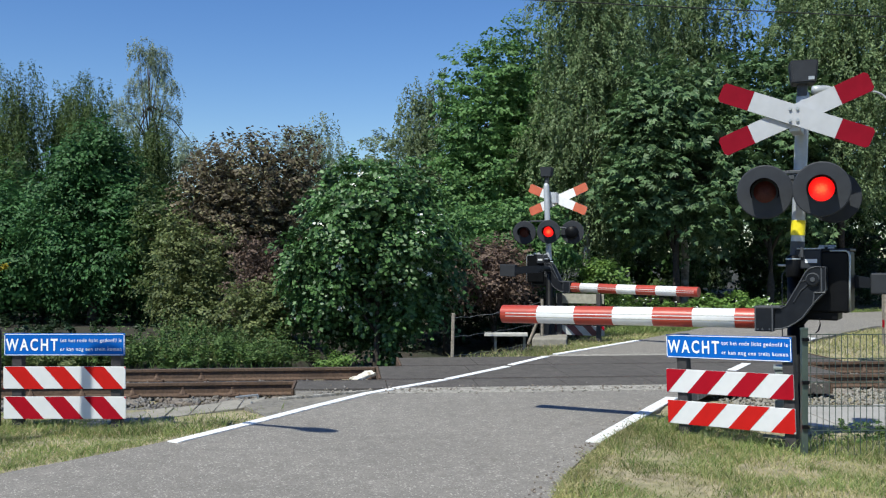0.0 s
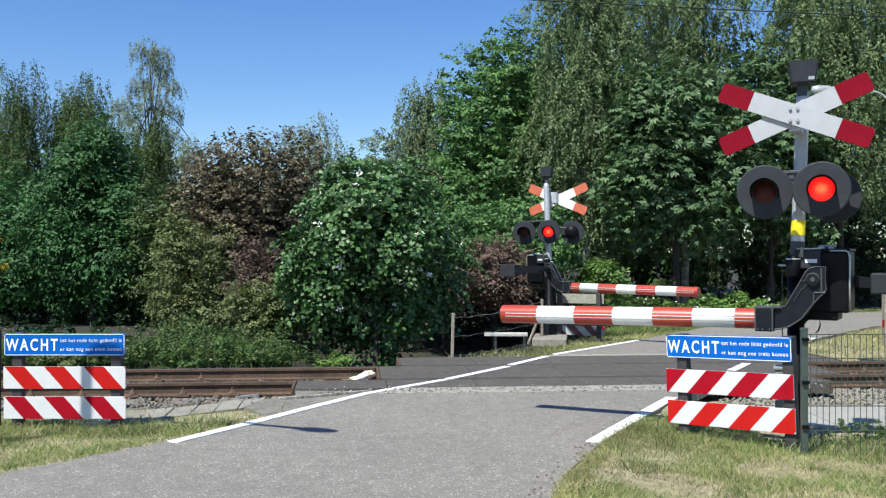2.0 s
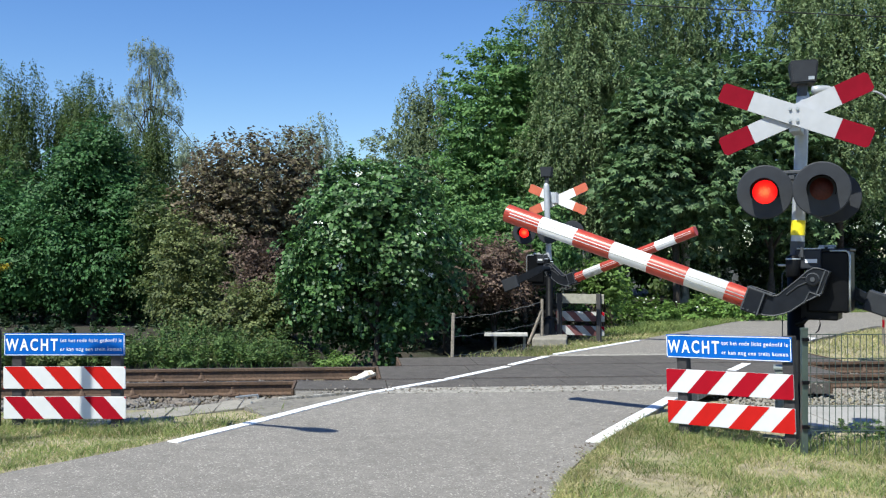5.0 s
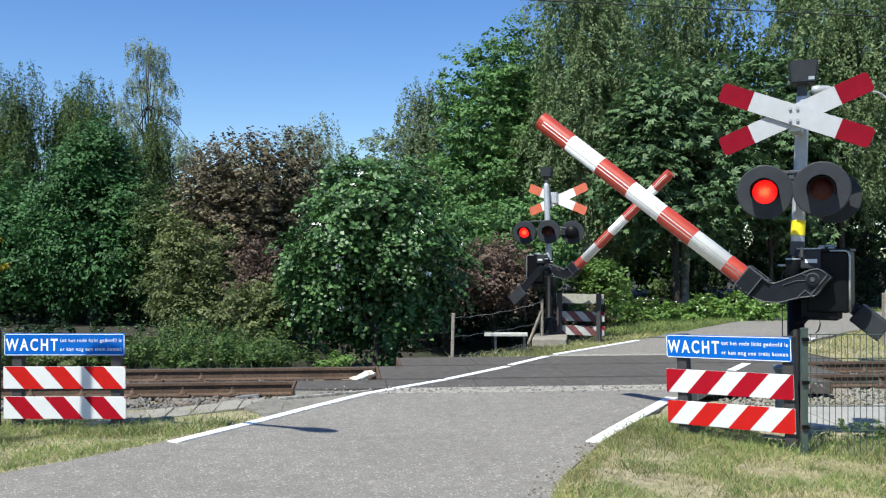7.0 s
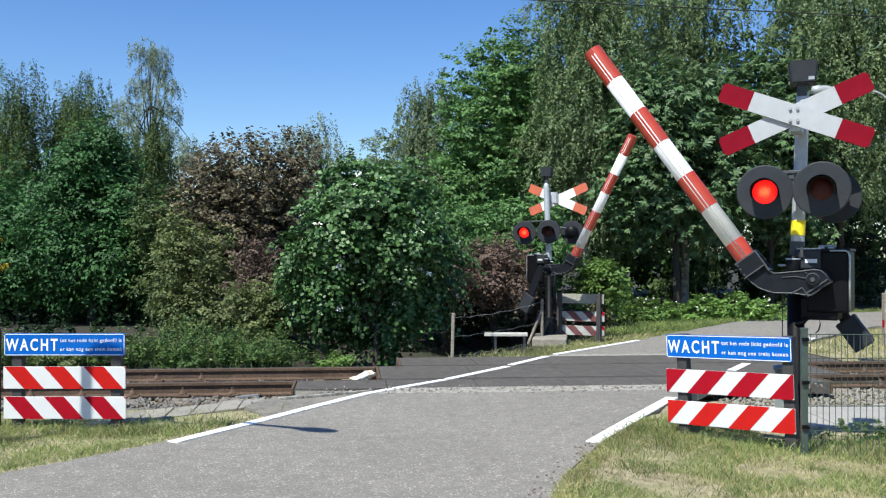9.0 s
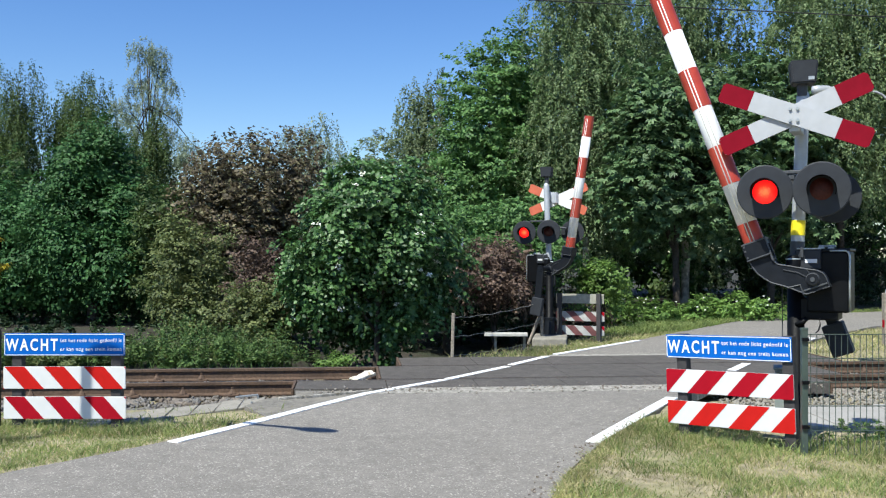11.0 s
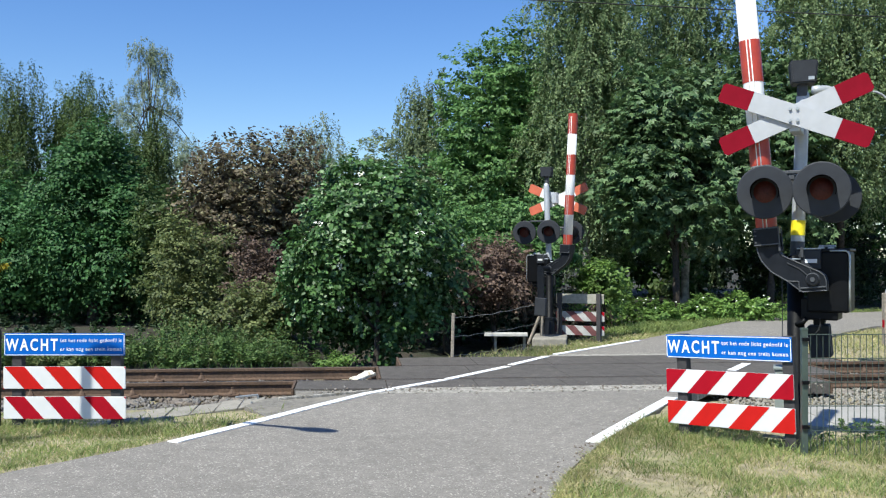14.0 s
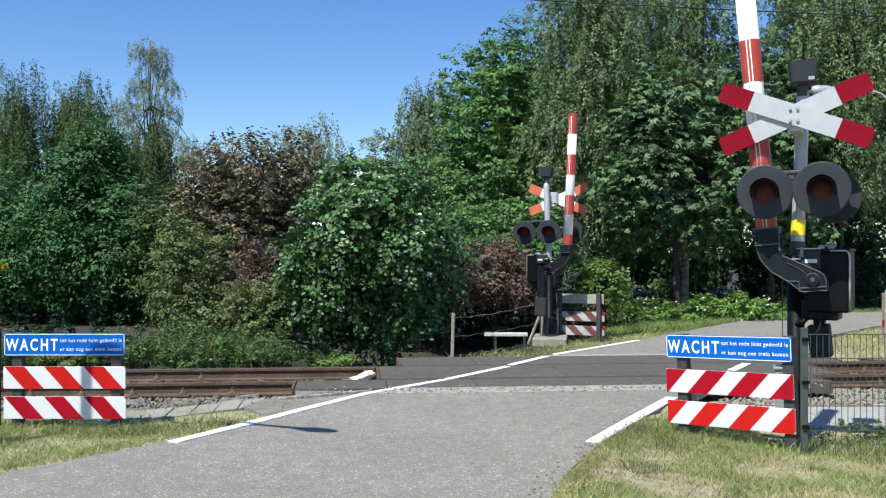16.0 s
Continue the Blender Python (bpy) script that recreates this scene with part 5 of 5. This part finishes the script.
    # the wood behind everything
    for i, (x, y, w, top, c) in enumerate(((-22, 48, 12, 6.8, 14000), (-8, 50, 9, 5.0, 9000), (3.6, 42, 3.4, 7.5, 12000), (13.2, 40, 7.5, 16, 28000), (24, 42, 9, 16, 9000), (7, 39, 8, 4.0, 14000), (15, 38, 6, 6, 10000), (21, 40, 7, 5, 8000), (-12, 42, 6, 4.5, 8000), (-8.5, 36, 4, 3.0, 9000), (20, 46, 8, 4.5, 12000), (8.2, 43, 3.6, 14.5, 20000))):
        g = random.Random(80 + i)
        bl = [(g.uniform(-w, w), g.uniform(-1, 1), g.uniform(0.3, top * 0.88), 2.1, 1.5, 1.6) for k in range(34)]
        root = leaf_cloud("far_wood", bl, c, 0.26, M["leaf_dark"] if i % 2 or i in (2, 10) else M["leaf_dull"], None, 80 + i, clump=0.55)
        root.location = (x, y, 0)
        tagged(root, "dense green wood behind the crossing", "wood", kind="stuff")


def blades(name, pick, count, h, w, material, label, seed, category="grass"):
    """Grass blades as bent slivers in one mesh."""
    rg = np.random.RandomState(seed)
    pts = np.array([pick(rg) for _ in range(count)])
    z = np.array([land(x, y) for x, y in pts[:, :2]]) + 0.0
    hh = h * rg.uniform(0.35, 1.25, count) * (pts[:, 2] if pts.shape[1] > 2 else 1)
    a = rg.uniform(0, 6.283, count)
    lean = rg.uniform(0.2, 1.6, count) * hh
    ww = w * rg.uniform(0.6, 1.4, count)
    b = rg.uniform(0, 6.283, count)
    base = np.stack([pts[:, 0], pts[:, 1], z - 0.01], 1)
    side = np.stack([np.cos(b), np.sin(b), 0 * b], 1) * ww[:, None] * 0.5
    bend = np.stack([np.cos(a) * lean, np.sin(a) * lean, hh], 1)
    mid = base + bend * np.array([0.35, 0.35, 0.6])
    v = np.stack([base - side, base + side, mid + side * 0.8, mid - side * 0.8, base + bend], 1).reshape(-1, 3)
    k = np.arange(count)[:, None] * 5
    f = np.concatenate([k + [[0, 1, 2]], k + [[0, 2, 3]], k + [[3, 2, 4]]], 1).reshape(-1, 3)
    ob = raw(name, v, f, material)
    return tagged(ob, label, category, kind="stuff")


def stems(name, pick, count, height, per, leaf, material, label, seed):
    """Upright weeds: each stem carries narrow leaves all round, denser towards its tip."""
    rg = np.random.RandomState(seed)
    pts = np.array([pick(rg) for _ in range(count)])
    z = np.array([land(x, y) for x, y in pts[:, :2]])
    h = height * rg.uniform(0.35, 1.2, count) * pts[:, 2]
    lean = rg.normal(size=(count, 2)) * 0.09
    idx = np.repeat(np.arange(count), per)
    n = len(idx)
    t = 0.08 + 0.92 * rg.rand(n) ** 0.8
    a = rg.uniform(0, 6.283, n)
    d = np.stack([np.cos(a), np.sin(a), 0.25 + 0.5 * rg.normal(size=n)], 1)
    p = np.stack([pts[idx, 0], pts[idx, 1], z[idx]], 1)
    p[:, :2] += lean[idx] * (h[idx] * t)[:, None]
    p[:, 2] += h[idx] * t
    size = leaf * rg.uniform(0.6, 1.3, n) * (1.15 - 0.5 * t)
    p += d * size[:, None] * 0.5
    nor = unit(np.array([0, 0, 0.8]) + rg.normal(size=(n, 3)) * 0.45)
    return tagged(leaf_mesh(name, p, nor, d, size, 0.34, material, None), label, "weeds", kind="stuff")


def make_grass():
    def verge_right(rg):
        while True:
            y = rg.uniform(4.6, 9.6)
            x = rg.uniform(0.4, 5.5)
            if x > edge_x(RIGHT_EDGE, y) - 0.03 + abs(0.13 * rg.normal()) and not (x > 2.95 and y > 8.6):
                patch = noise.noise(Vector((x * 1.6, y * 1.6, 0)))
                if patch > -0.6 + 0.35 * rg.normal():
                    return x, y, 0.7 + 0.6 * max(0, patch + 0.2)
    def verge_green(rg):
        while True:
            x, y, h = verge_right(rg)
            if noise.noise(Vector((x * 2.1, y * 2.1, 7))) > 0.02 or (y > 7.7 and rg.rand() < 0.5):
                return x, y, 1.0 + (0.9 if y > 7.9 and rg.rand() < 0.3 else 0)
    def verge_left(rg):
        while True:
            y = rg.uniform(6.0, 10.2)
            x = rg.uniform(-6.0, -1.4)
            if x < edge_x(LEFT_EDGE, y) - 0.03 - abs(0.16 * rg.normal()) and across(x, y) < -1.85 + 0.1 * rg.normal():
                if y > 9.45 + 0.15 * rg.normal() and rg.rand() > 0.10:
                    continue
                patch = noise.noise(Vector((x * 2.3, y * 2.3, 11)))
                if patch > -0.65 + 0.28 * rg.normal():
                    return x, y, 0.55 + 0.7 * max(0, patch + 0.25) + (0.7 if y > 8.75 and rg.rand() < 0.3 else 0)
    def far_verge(rg):
        while True:
            y = rg.uniform(14.9, 21)
            x = edge_x(LEFT_EDGE, y) - abs(rg.normal()) * 0.75 - 0.02
            if across(x, y) > GAUGE + 1.3:
                return x, y, 1.0
    def far_bank(rg):
        while True:
            y = rg.uniform(20.5, 28.5)
            x = edge_x(LEFT_EDGE, y) - rg.rand() ** 1.5 * 2.4
            return x, y, 1.0
    def inner_bend(rg):
        y = rg.uniform(14.5, 22.0)
        x = edge_x(RIGHT_EDGE, y) + 0.05 + rg.rand() * 5
        return (x, y, 0.9) if across(x, y) > GAUGE + 1.3 else (x + 3, y + 5, 0.9)
    def track_side(rg):
        s, n = rg.uniform(-9, 1.75), GAUGE + 1.55 + abs(rg.normal()) * 0.8
        p = along(s, n)
        return p.x, p.y, (0.75 + 0.6 * noise.noise(Vector((s * 1.3, n, 2)))) * (1.0 if s > -1.9 else 0.62)
    def road_rim(rg):
        y = rg.uniform(4.6, 9.4)
        return edge_x(RIGHT_EDGE, y) + 0.02 + abs(rg.normal()) * 0.07, y, 0.75 + 0.5 * noise.noise(Vector((0, y * 3.1, 5)))
    def fence_foot(rg):
        return rg.uniform(3.15, 5.4), 7.9 + 0.10 * rg.normal(), 1.0
    blades("verge_grass", fence_foot, 90, 0.24, 0.006, M["grass"], "tall dry stalks along the foot of the fence", 24)
    blades("verge_grass", road_rim, 9000, 0.07, 0.006, M["grass"], "dry grass hanging over the road edge", 21)
    blades("verge_grass", verge_right, 52000, 0.055, 0.006, M["grass"], "dry yellow-green grass on the verge", 11)
    blades("verge_grass", verge_green, 27000, 0.06, 0.006, M["grass_green"], "fresh green grass tufts on the verge", 17)
    blades("verge_grass", verge_left, 20000, 0.06, 0.007, M["grass"], "patchy dry grass between road and track", 12)
    blades("verge_grass", verge_left, 27000, 0.065, 0.007, M["grass_green"], "green grass tufts between road and track", 18)
    blades("verge_grass", far_verge, 7000, 0.07, 0.011, M["grass_green"], "grass along the road edge by the far signal", 13)
    blades("verge_grass", far_verge, 8000, 0.09, 0.011, M["grass"], "pale dry grass round the far footing", 19)
    blades("verge_grass", far_bank, 19000, 0.16, 0.016, M["grass_green"], "green grass bank along the far road", 14)
    blades("verge_grass", inner_bend, 12000, 0.10, 0.014, M["grass"], "sunlit grass inside the road bend", 15)
    blades("track_weeds", track_side, 4000, 0.28, 0.012, M["weed"], "tall grey-green grass along the track", 16, "weeds")
    stems("track_weeds", track_side, 1500, 0.68, 24, 0.085, M["weed"], "tall upright leafy weeds along the track", 22)
    stems("track_weeds", track_side, 200, 0.48, 24, 0.10, M["leaf_olive"], "olive green leafy weeds along the track", 23)


# ---- small things round the crossing ----
def lamp_post(m, label, more=0.0, bottle=False):
    root = empty("street_lamp", m, label, "street lamp", "street lamps")
    part("pole", lathe(bm_new(), [(0.0, -0.1), (0.07, -0.1), (0.065, 1.0), (0.05, 1.05), (0.045, 3.75)], 16), M["lamp_grey"], root, smooth=True)
    arc = [(0.35 - 0.35 * math.cos(radians(a)), 0, 3.75 + 0.40 * math.sin(radians(a))) for a in range(0, 91, 15)] + [(0.55 + more, 0, 4.165)]
    thin = 0.020 if bottle else 0.04
    part("arm", tube(bm_new(), arc, [thin - 0.001 * k for k in range(len(arc))], 10), M["lamp_grey"], root, smooth=True)
    if bottle:
        part("lamp_collar", lathe(bm_new(), [(0.0, 0.50), (0.020, 0.50), (0.020, 0.78), (0.036, 0.79), (0.036, 0.85), (0.030, 0.86)], 16, pose(0, 0, 4.165, 0, 90, 0)), M["grey_steel"], root, smooth=True)
        part("lamp_head", lathe(bm_new(), [(0.030, 0.85), (0.040, 0.88), (0.068, 0.98), (0.070, 1.14), (0.058, 1.20), (0.0, 1.215)], 20, pose(0, 0, 4.165, 0, 90, 1)), M["lamp_grey"], root, "pale grey bottle-shaped lamp head", True)
        return root
    part("lamp_collar", rod(bm_new(), (0.50 + more, 0, 4.164), (0.74 + more, 0, 4.165), 0.036, 0.045, 12), M["lamp_grey"], root, smooth=True)
    b = bm_new()
    r = bmesh.ops.create_uvsphere(b, u_segments=16, v_segments=10, radius=0.5, matrix=pose(0.92 + more, 0, 4.155) @ Matrix.Diagonal((0.46, 0.20, 0.15, 1)))
    part("lamp_head", b, M["lamp_grey"], root, "pale grey lamp head", True)
    return root


def make_small():
    lamp_post(pose(6.66, 14.0, -0.1, 0, 0, 178), "grey street lamp with a curved arm behind the crossing signal", bottle=True)
    lamp_post(pose(-4.72, 7.44, -0.08, 0, 0, -24.6), "grey street lamp with a long curved arm beside the road", 1.19)
    # dark post at the end of the warning fence 
    t = part("marker_post", lathe(bm_new(), [(0.0, -0.1), (0.035, -0.1), (0.035, 0.98), (0.03, 1.0), (0.0, 1.005)], 12), M["sign_blue"], None, m=pose(-4.32, 9.22, -0.09), smooth=True)
    t.data.materials[0] = M["plastic_post"]
    tagged(t, "thin dark post beside the warning fence", "post")
    # overhead cable
    pts = [(-30 + 3 * k, 20.0, 7.12 - 0.052 * (-30 + 3 * k) + 0.0011 * (-30 + 3 * k) ** 2 * 0.3) for k in range(28)]
    t = part("overhead_cable", tube(bm_new(), pts, 0.012, 6), M["cable"])
    tagged(t, "thin black overhead cable across the trees", "cable", kind="structure")
    # concrete slabs of the path beside the rails
    path = empty("slab_path", pose(-2.68, 10.24, land(-2.68, 10.24) + 0.022), "worn concrete slab path beside the ballast", "path", kind="structure")
    rg = random.Random(4)
    run, wide = Vector((math.cos(radians(42)), math.sin(radians(42)))), TRACK_N * 0.64
    for k in range(-4, 3):
        a, b = run * (k * 0.285 + 0.006), run * (k * 0.285 + 0.279)
        corners = [a - wide / 2, b - wide / 2, b + wide / 2, a + wide / 2]
        q = sheet(bm_new(), [tuple(c) for c in corners], -0.06, 0.0)
        bmesh.ops.bevel(q, geom=q.edges[:], offset=0.006, segments=1, affect="EDGES")
        part("slab", q, M["concrete"], path, m=pose(0, 0, rg.uniform(-0.004, 0.004), rg.uniform(-0.5, 0.5), rg.uniform(-0.5, 0.5), 0))
    # lifted drain cover, edging strips, fern, yellow plant
    dr = empty("drain_frame", pose(-2.12, 10.72, -0.05, 0, 0, 38), "open galvanised drain frame set in the path", "drain")
    for a, b in (((-0.14, -0.2, 0), (0.14, -0.2, 0)), ((-0.14, 0.2, 0), (0.14, 0.2, 0)), ((-0.14, -0.2, 0), (-0.14, 0.2, 0)), ((0.14, -0.2, 0), (0.14, 0.2, 0)), ((-0.14, -0.2, 0), (-0.14, -0.2, 0.06)), ((0.14, 0.2, 0), (0.14, 0.2, 0.06)), ((-0.14, 0.2, 0.06), (0.14, 0.2, 0.06))):
        part("frame_bar", rod(bm_new(), a, b, 0.012, 0.012, 6), M["edge_metal"], dr)
    part("lid", box(bm_new(), 0.24, 0.34, 0.02, pose(0, 0, -0.01), 0.004), M["cabinet"], dr)
    for k, (x, y, a, L) in enumerate(((-1.35, 11.0, 33, 0.55), (-0.98, 11.25, 34, 0.34), (-1.72, 10.78, 30, 0.3))):
        t = part("edging_strip", box(bm_new(), L, 0.035, 0.05, Matrix(), 0.006), M["joint"], None, m=pose(x, y, -0.005, 0, 0, a))
        tagged(t, "thin pale edging strip beside the road line", "edging", "edging strips", "structure")
    p = along(2.05, GAUGE + 1.2)
    plant("fern", p.x, p.y, "fresh green fern beside the far rail", "fern", [(0.12 * math.cos(k * 1.26), 0.1 * math.sin(k * 1.26), 0.12 + 0.03 * (k % 2), 0.17, 0.12, 0.12) for k in range(5)], 900, 0.08, M["leaf_lime"], 131, 0, clump=0.12, aspect=0.35)
    plant("shrub", -9.45, 20.0, "yellow-leaved twig shrub beside the trees", "shrub", [(0, 0, 1.75, 0.16, 0.16, 0.30), (0.04, 0, 1.45, 0.14, 0.14, 0.25)], 700, 0.07, M["leaf_yellow"], 132, 0.03, trunk_h=1.7, clump=0.12)
    for k in (0, 1):
        p = along((1.58, 2.62)[k], k * GAUGE - 0.09, -0.07)
        t = part("end_plate", box(bm_new(), 0.06, 0.10, 0.15, Matrix(), 0.006), M["rail_rust"], None, m=pose(p.x, p.y, p.z, 0, 0, 5.5))
        tagged(t, "rusty steel end plate of the crossing deck", "end plate", "deck end plates", "structure")
    # white painted lumps on the edge of the deck
    p = along(2.46, 0.40, -0.01)
    b = box(bm_new(), 0.34, 0.14, 0.045)
    bmesh.ops.subdivide_edges(b, edges=b.edges[:], cuts=5, use_grid_fill=True)
    for v in b.verts:
        v.co += Vector((noise.noise(v.co * 13), noise.noise(v.co * 13 + Vector((5, 0, 0))), noise.noise(v.co * 17 + Vector((0, 7, 0))))) * 0.026
    t = part("kerb_stone", b, M["white_lump"], None, m=pose(p.x, p.y, p.z, 8, -12, 42))
    tagged(t, "chipped white painted kerb stone beside the deck", "kerb stone")
    # concrete apron and cabinet behind the mesh fence
    apron = empty("concrete_apron", pose(4.7, 10.72, -0.235), "pale cover plates behind the mesh fence", "cover plates", kind="structure")
    for k in range(4):
        part("cover_plate", box(bm_new(), 0.98, 1.35, 0.10, pose(-1.0 + k * 1.0, 0.08 * k, 0.0), 0.01), M["concrete_pale"], apron)
    cab = empty("cable_cabinet", pose(3.30, 9.15, -0.14, 0, 0, -20), "small grey-green cable cabinet beside the signal", "cabinet")
    part("body", box(bm_new(), 0.20, 0.20, 0.66, pose(0, 0, 0.33), 0.012), M["cabinet"], cab)
    part("lid", box(bm_new(), 0.23, 0.23, 0.03, pose(0, 0, 0.675), 0.008), M["cabinet"], cab)
    # weathered post inside the bend
    post = empty("kilometre_post", pose(8.42, 18.0, -0.08), "weathered grey post with a red side band", "post")
    part("shaft", box(bm_new(), 0.17, 0.15, 1.0, pose(0, 0, 0.5), 0.02), M["wood_old"], post)
    part("red_band", box(bm_new(), 0.012, 0.07, 0.14, pose(-0.09, -0.02, 0.42), 0.003), M["board_red_dark"], post)
    part("cap", rod(bm_new(), (-0.02, 0, 0.99), (-0.02, 0, 1.06), 0.03, 0.02, 10), M["edge_metal"], post)
    # far side: wire fence, low bench, wooden stays, board seen from behind
    wf = empty("wire_fence", pose(0.16, 16.0, -0.15), "weathered wooden post with sagging fence wires", "fence")
    part("post", box(bm_new(), 0.055, 0.055, 1.40, pose(-0.005, 0, 0.105, 1, 1.5, 0), 0.01), M["wood_old"], wf)
    for z0, z1, sag in ((0.72, 0.86, 0.05), (0.40, 0.47, 0.03), (0.08, 0.10, 0.02)):
        pts = [(1.75 * k / 12, 2.6 * k / 12, z0 + (z1 - z0) * k / 12 - sag * math.sin(math.pi * k / 12) + 0.012 * math.sin(k * 2.3)) for k in range(13)]
        part("wire", tube(bm_new(), pts, 0.006, 5), M["wire"], wf)
    be = empty("low_bench", pose(1.14, 17.2, -0.13, 0, 0, -4), "low pale concrete plank on thin posts", "bench")
    part("plank", box(bm_new(), 0.78, 0.30, 0.055, pose(0, 0, 0.33), 0.010), M["plank"], be)
    for px in (-0.19, 0.33):
        part("post", box(bm_new(), 0.045, 0.045, 0.38, pose(px, 0.06, 0.12), 0.006), M["concrete"], be)
    for a, b, w in (((1.93, 18.6, -0.1), (1.94, 18.62, 0.78), 0.035), ((1.66, 18.55, -0.1), (1.93, 18.6, 0.55), 0.03)):
        t = part("wooden_stay", rod(bm_new(), a, b, w, w * 0.9, 8), M["wood_old"])
        tagged(t, "pale weathered wooden stay beside the far signal", "stake", "wooden stays")
    bf = empty("warning_fence", pose(2.72, 18.9, -0.08, 0, 0, -24), "striped warning boards seen from their grey back", "warning fence", "warning fences")
    for px in (-0.40, 0.40):
        part("post", box(bm_new(), 0.085, 0.08, 1.08, pose(px, -0.06, 0.42), 0.008), M["plastic_post"], bf)
    part("warning_board", box(bm_new(), 0.98, 0.02, 0.19, pose(0, 0, 0.85), 0.004), M["board_back"], bf, "grey back of the warning board")
    # white and stripes use dimmed colours for the shaded side
    for zb in (0.50, 0.22):
        bd = part("striped_board", box(bm_new(), 1.0, 0.02, 0.19, pose(0, 0, zb), 0.004), M["board_shade"], bf)
        for k in range(4):
            a = -0.62 + k * 0.34
            poly = clip([(a, zb + 0.095), (a + 0.17, zb + 0.095), (a + 0.36, zb - 0.095), (a + 0.19, zb - 0.095)], -0.5, 0.5)
            if len(poly) > 2:
                part("stripe", slab(bm_new(), poly, -0.014, -0.0115), M["board_red_dark"] if k == 3 else M["board_dark"], bd)


# ---- what moves ----
def flash_rows(left, x=0.0):
    """Rows for a lit lens: it stands forward while it burns and rests behind its dark lens otherwise."""
    on, off = pose(0, -0.005, 0), pose(0, 0.03, 0)
    rows, k = [], -1
    lit = []
    while True:
        a = 0.05 + 0.664 * k
        if a > 12.8:
            break
        b = a + 0.39
        if left:
            lit.append((a, min(b, 12.9)))
        else:
            lit.append((b, min(a + 0.664, 12.72)))
        k += 1
    lit = [(a, b) for a, b in lit if b > a + 0.05 and b > 0.04]
    now = on if any(a <= 0 < b for a, b in lit) else off
    rows = [(0.0, now)]
    for a, b in lit:
        if a > 0:
            rows += [(a, off), (a + 0.034, on)]
        rows += [(b, on), (b + 0.034, off)]
    rows.append((16.0, off))
    return rows


def sway(root, k):
    """A light wind: the plant nods a little about its foot."""
    base = root.matrix_basis.copy()
    amp = 0.35
    rows = []
    for i in range(17):
        a = amp * math.sin(i * 1.9 + k * 1.3) + 0.15 * math.sin(i * 3.1 + k)
        rows.append((float(i), base @ pose(0, 0, 0, 0.5 * amp * math.sin(i * 1.4 + k * 2.1), a, 0)))
    walk(root, rows)


def motions():
    base, far_base = (0.178, -0.17, 1.465), (-0.175, 0.34, 1.452)
    table = [(0, -0.6), (3.0, -0.6), (3.1, -0.2), (3.3, 1.0), (3.5, 2.8), (4.0, 8.4), (4.2, 10.6), (6.3, 32.1), (6.5, 33.9), (7.0, 38.3), (7.5, 42.4), (8.0, 46.5), (8.5, 50.5), (9.0, 54.3), (9.2, 55.8), (11.3, 72.0), (11.5, 73.6), (12.0, 77.6), (12.5, 81.5), (13.0, 84.9), (13.2, 85.1), (16.0, 85.1)]
    walk(NEAR[1], [(t, pose(*base, 0, a, 3)) for t, a in table])
    table = [(0, -0.8), (3.0, -0.8), (3.1, -0.4), (3.5, 3.2), (4.0, 8.7), (4.2, 11.0), (6.3, 34.1), (6.5, 36.4), (7.0, 41.8), (7.5, 46.7), (8.0, 51.7), (8.5, 56.6), (9.0, 61.4), (9.2, 63.4), (11.3, 82.9), (11.6, 85.3), (11.9, 86.9), (12.1, 87.1), (16.0, 87.1)]
    walk(FAR[1], [(t, pose(*far_base, 0, a, -6.5)) for t, a in table])
    walk(NEAR[2][0], flash_rows(True))
    walk(NEAR[2][1], flash_rows(False))
    walk(NEAR[2][2], flash_rows(False))
    walk(FAR[2][0], flash_rows(True))
    walk(FAR[2][1], flash_rows(False))
    walk(FAR[2][2], flash_rows(True))
    for k, root in enumerate(CROWNS):
        sway(root, k)
    for k, bough in enumerate(BOUGHS):
        rows = [(0.5 * i, pose(0, 0, 0, 0.5 * math.sin(i * 1.1 + k * 2.3), 0.7 * math.sin(i * 0.8 + k * 1.7) * (0.6 + 0.4 * math.sin(i * 0.37 + k)), 0)) for i in range(33)]
        walk(bough, rows)


make_ground()
make_road()
make_apron()
make_lines()
make_track()
make_ballast()
make_debris()
NEAR, FAR = make_signals()
footing()
make_fences()
make_trees()
make_grass()
make_small()
motions()
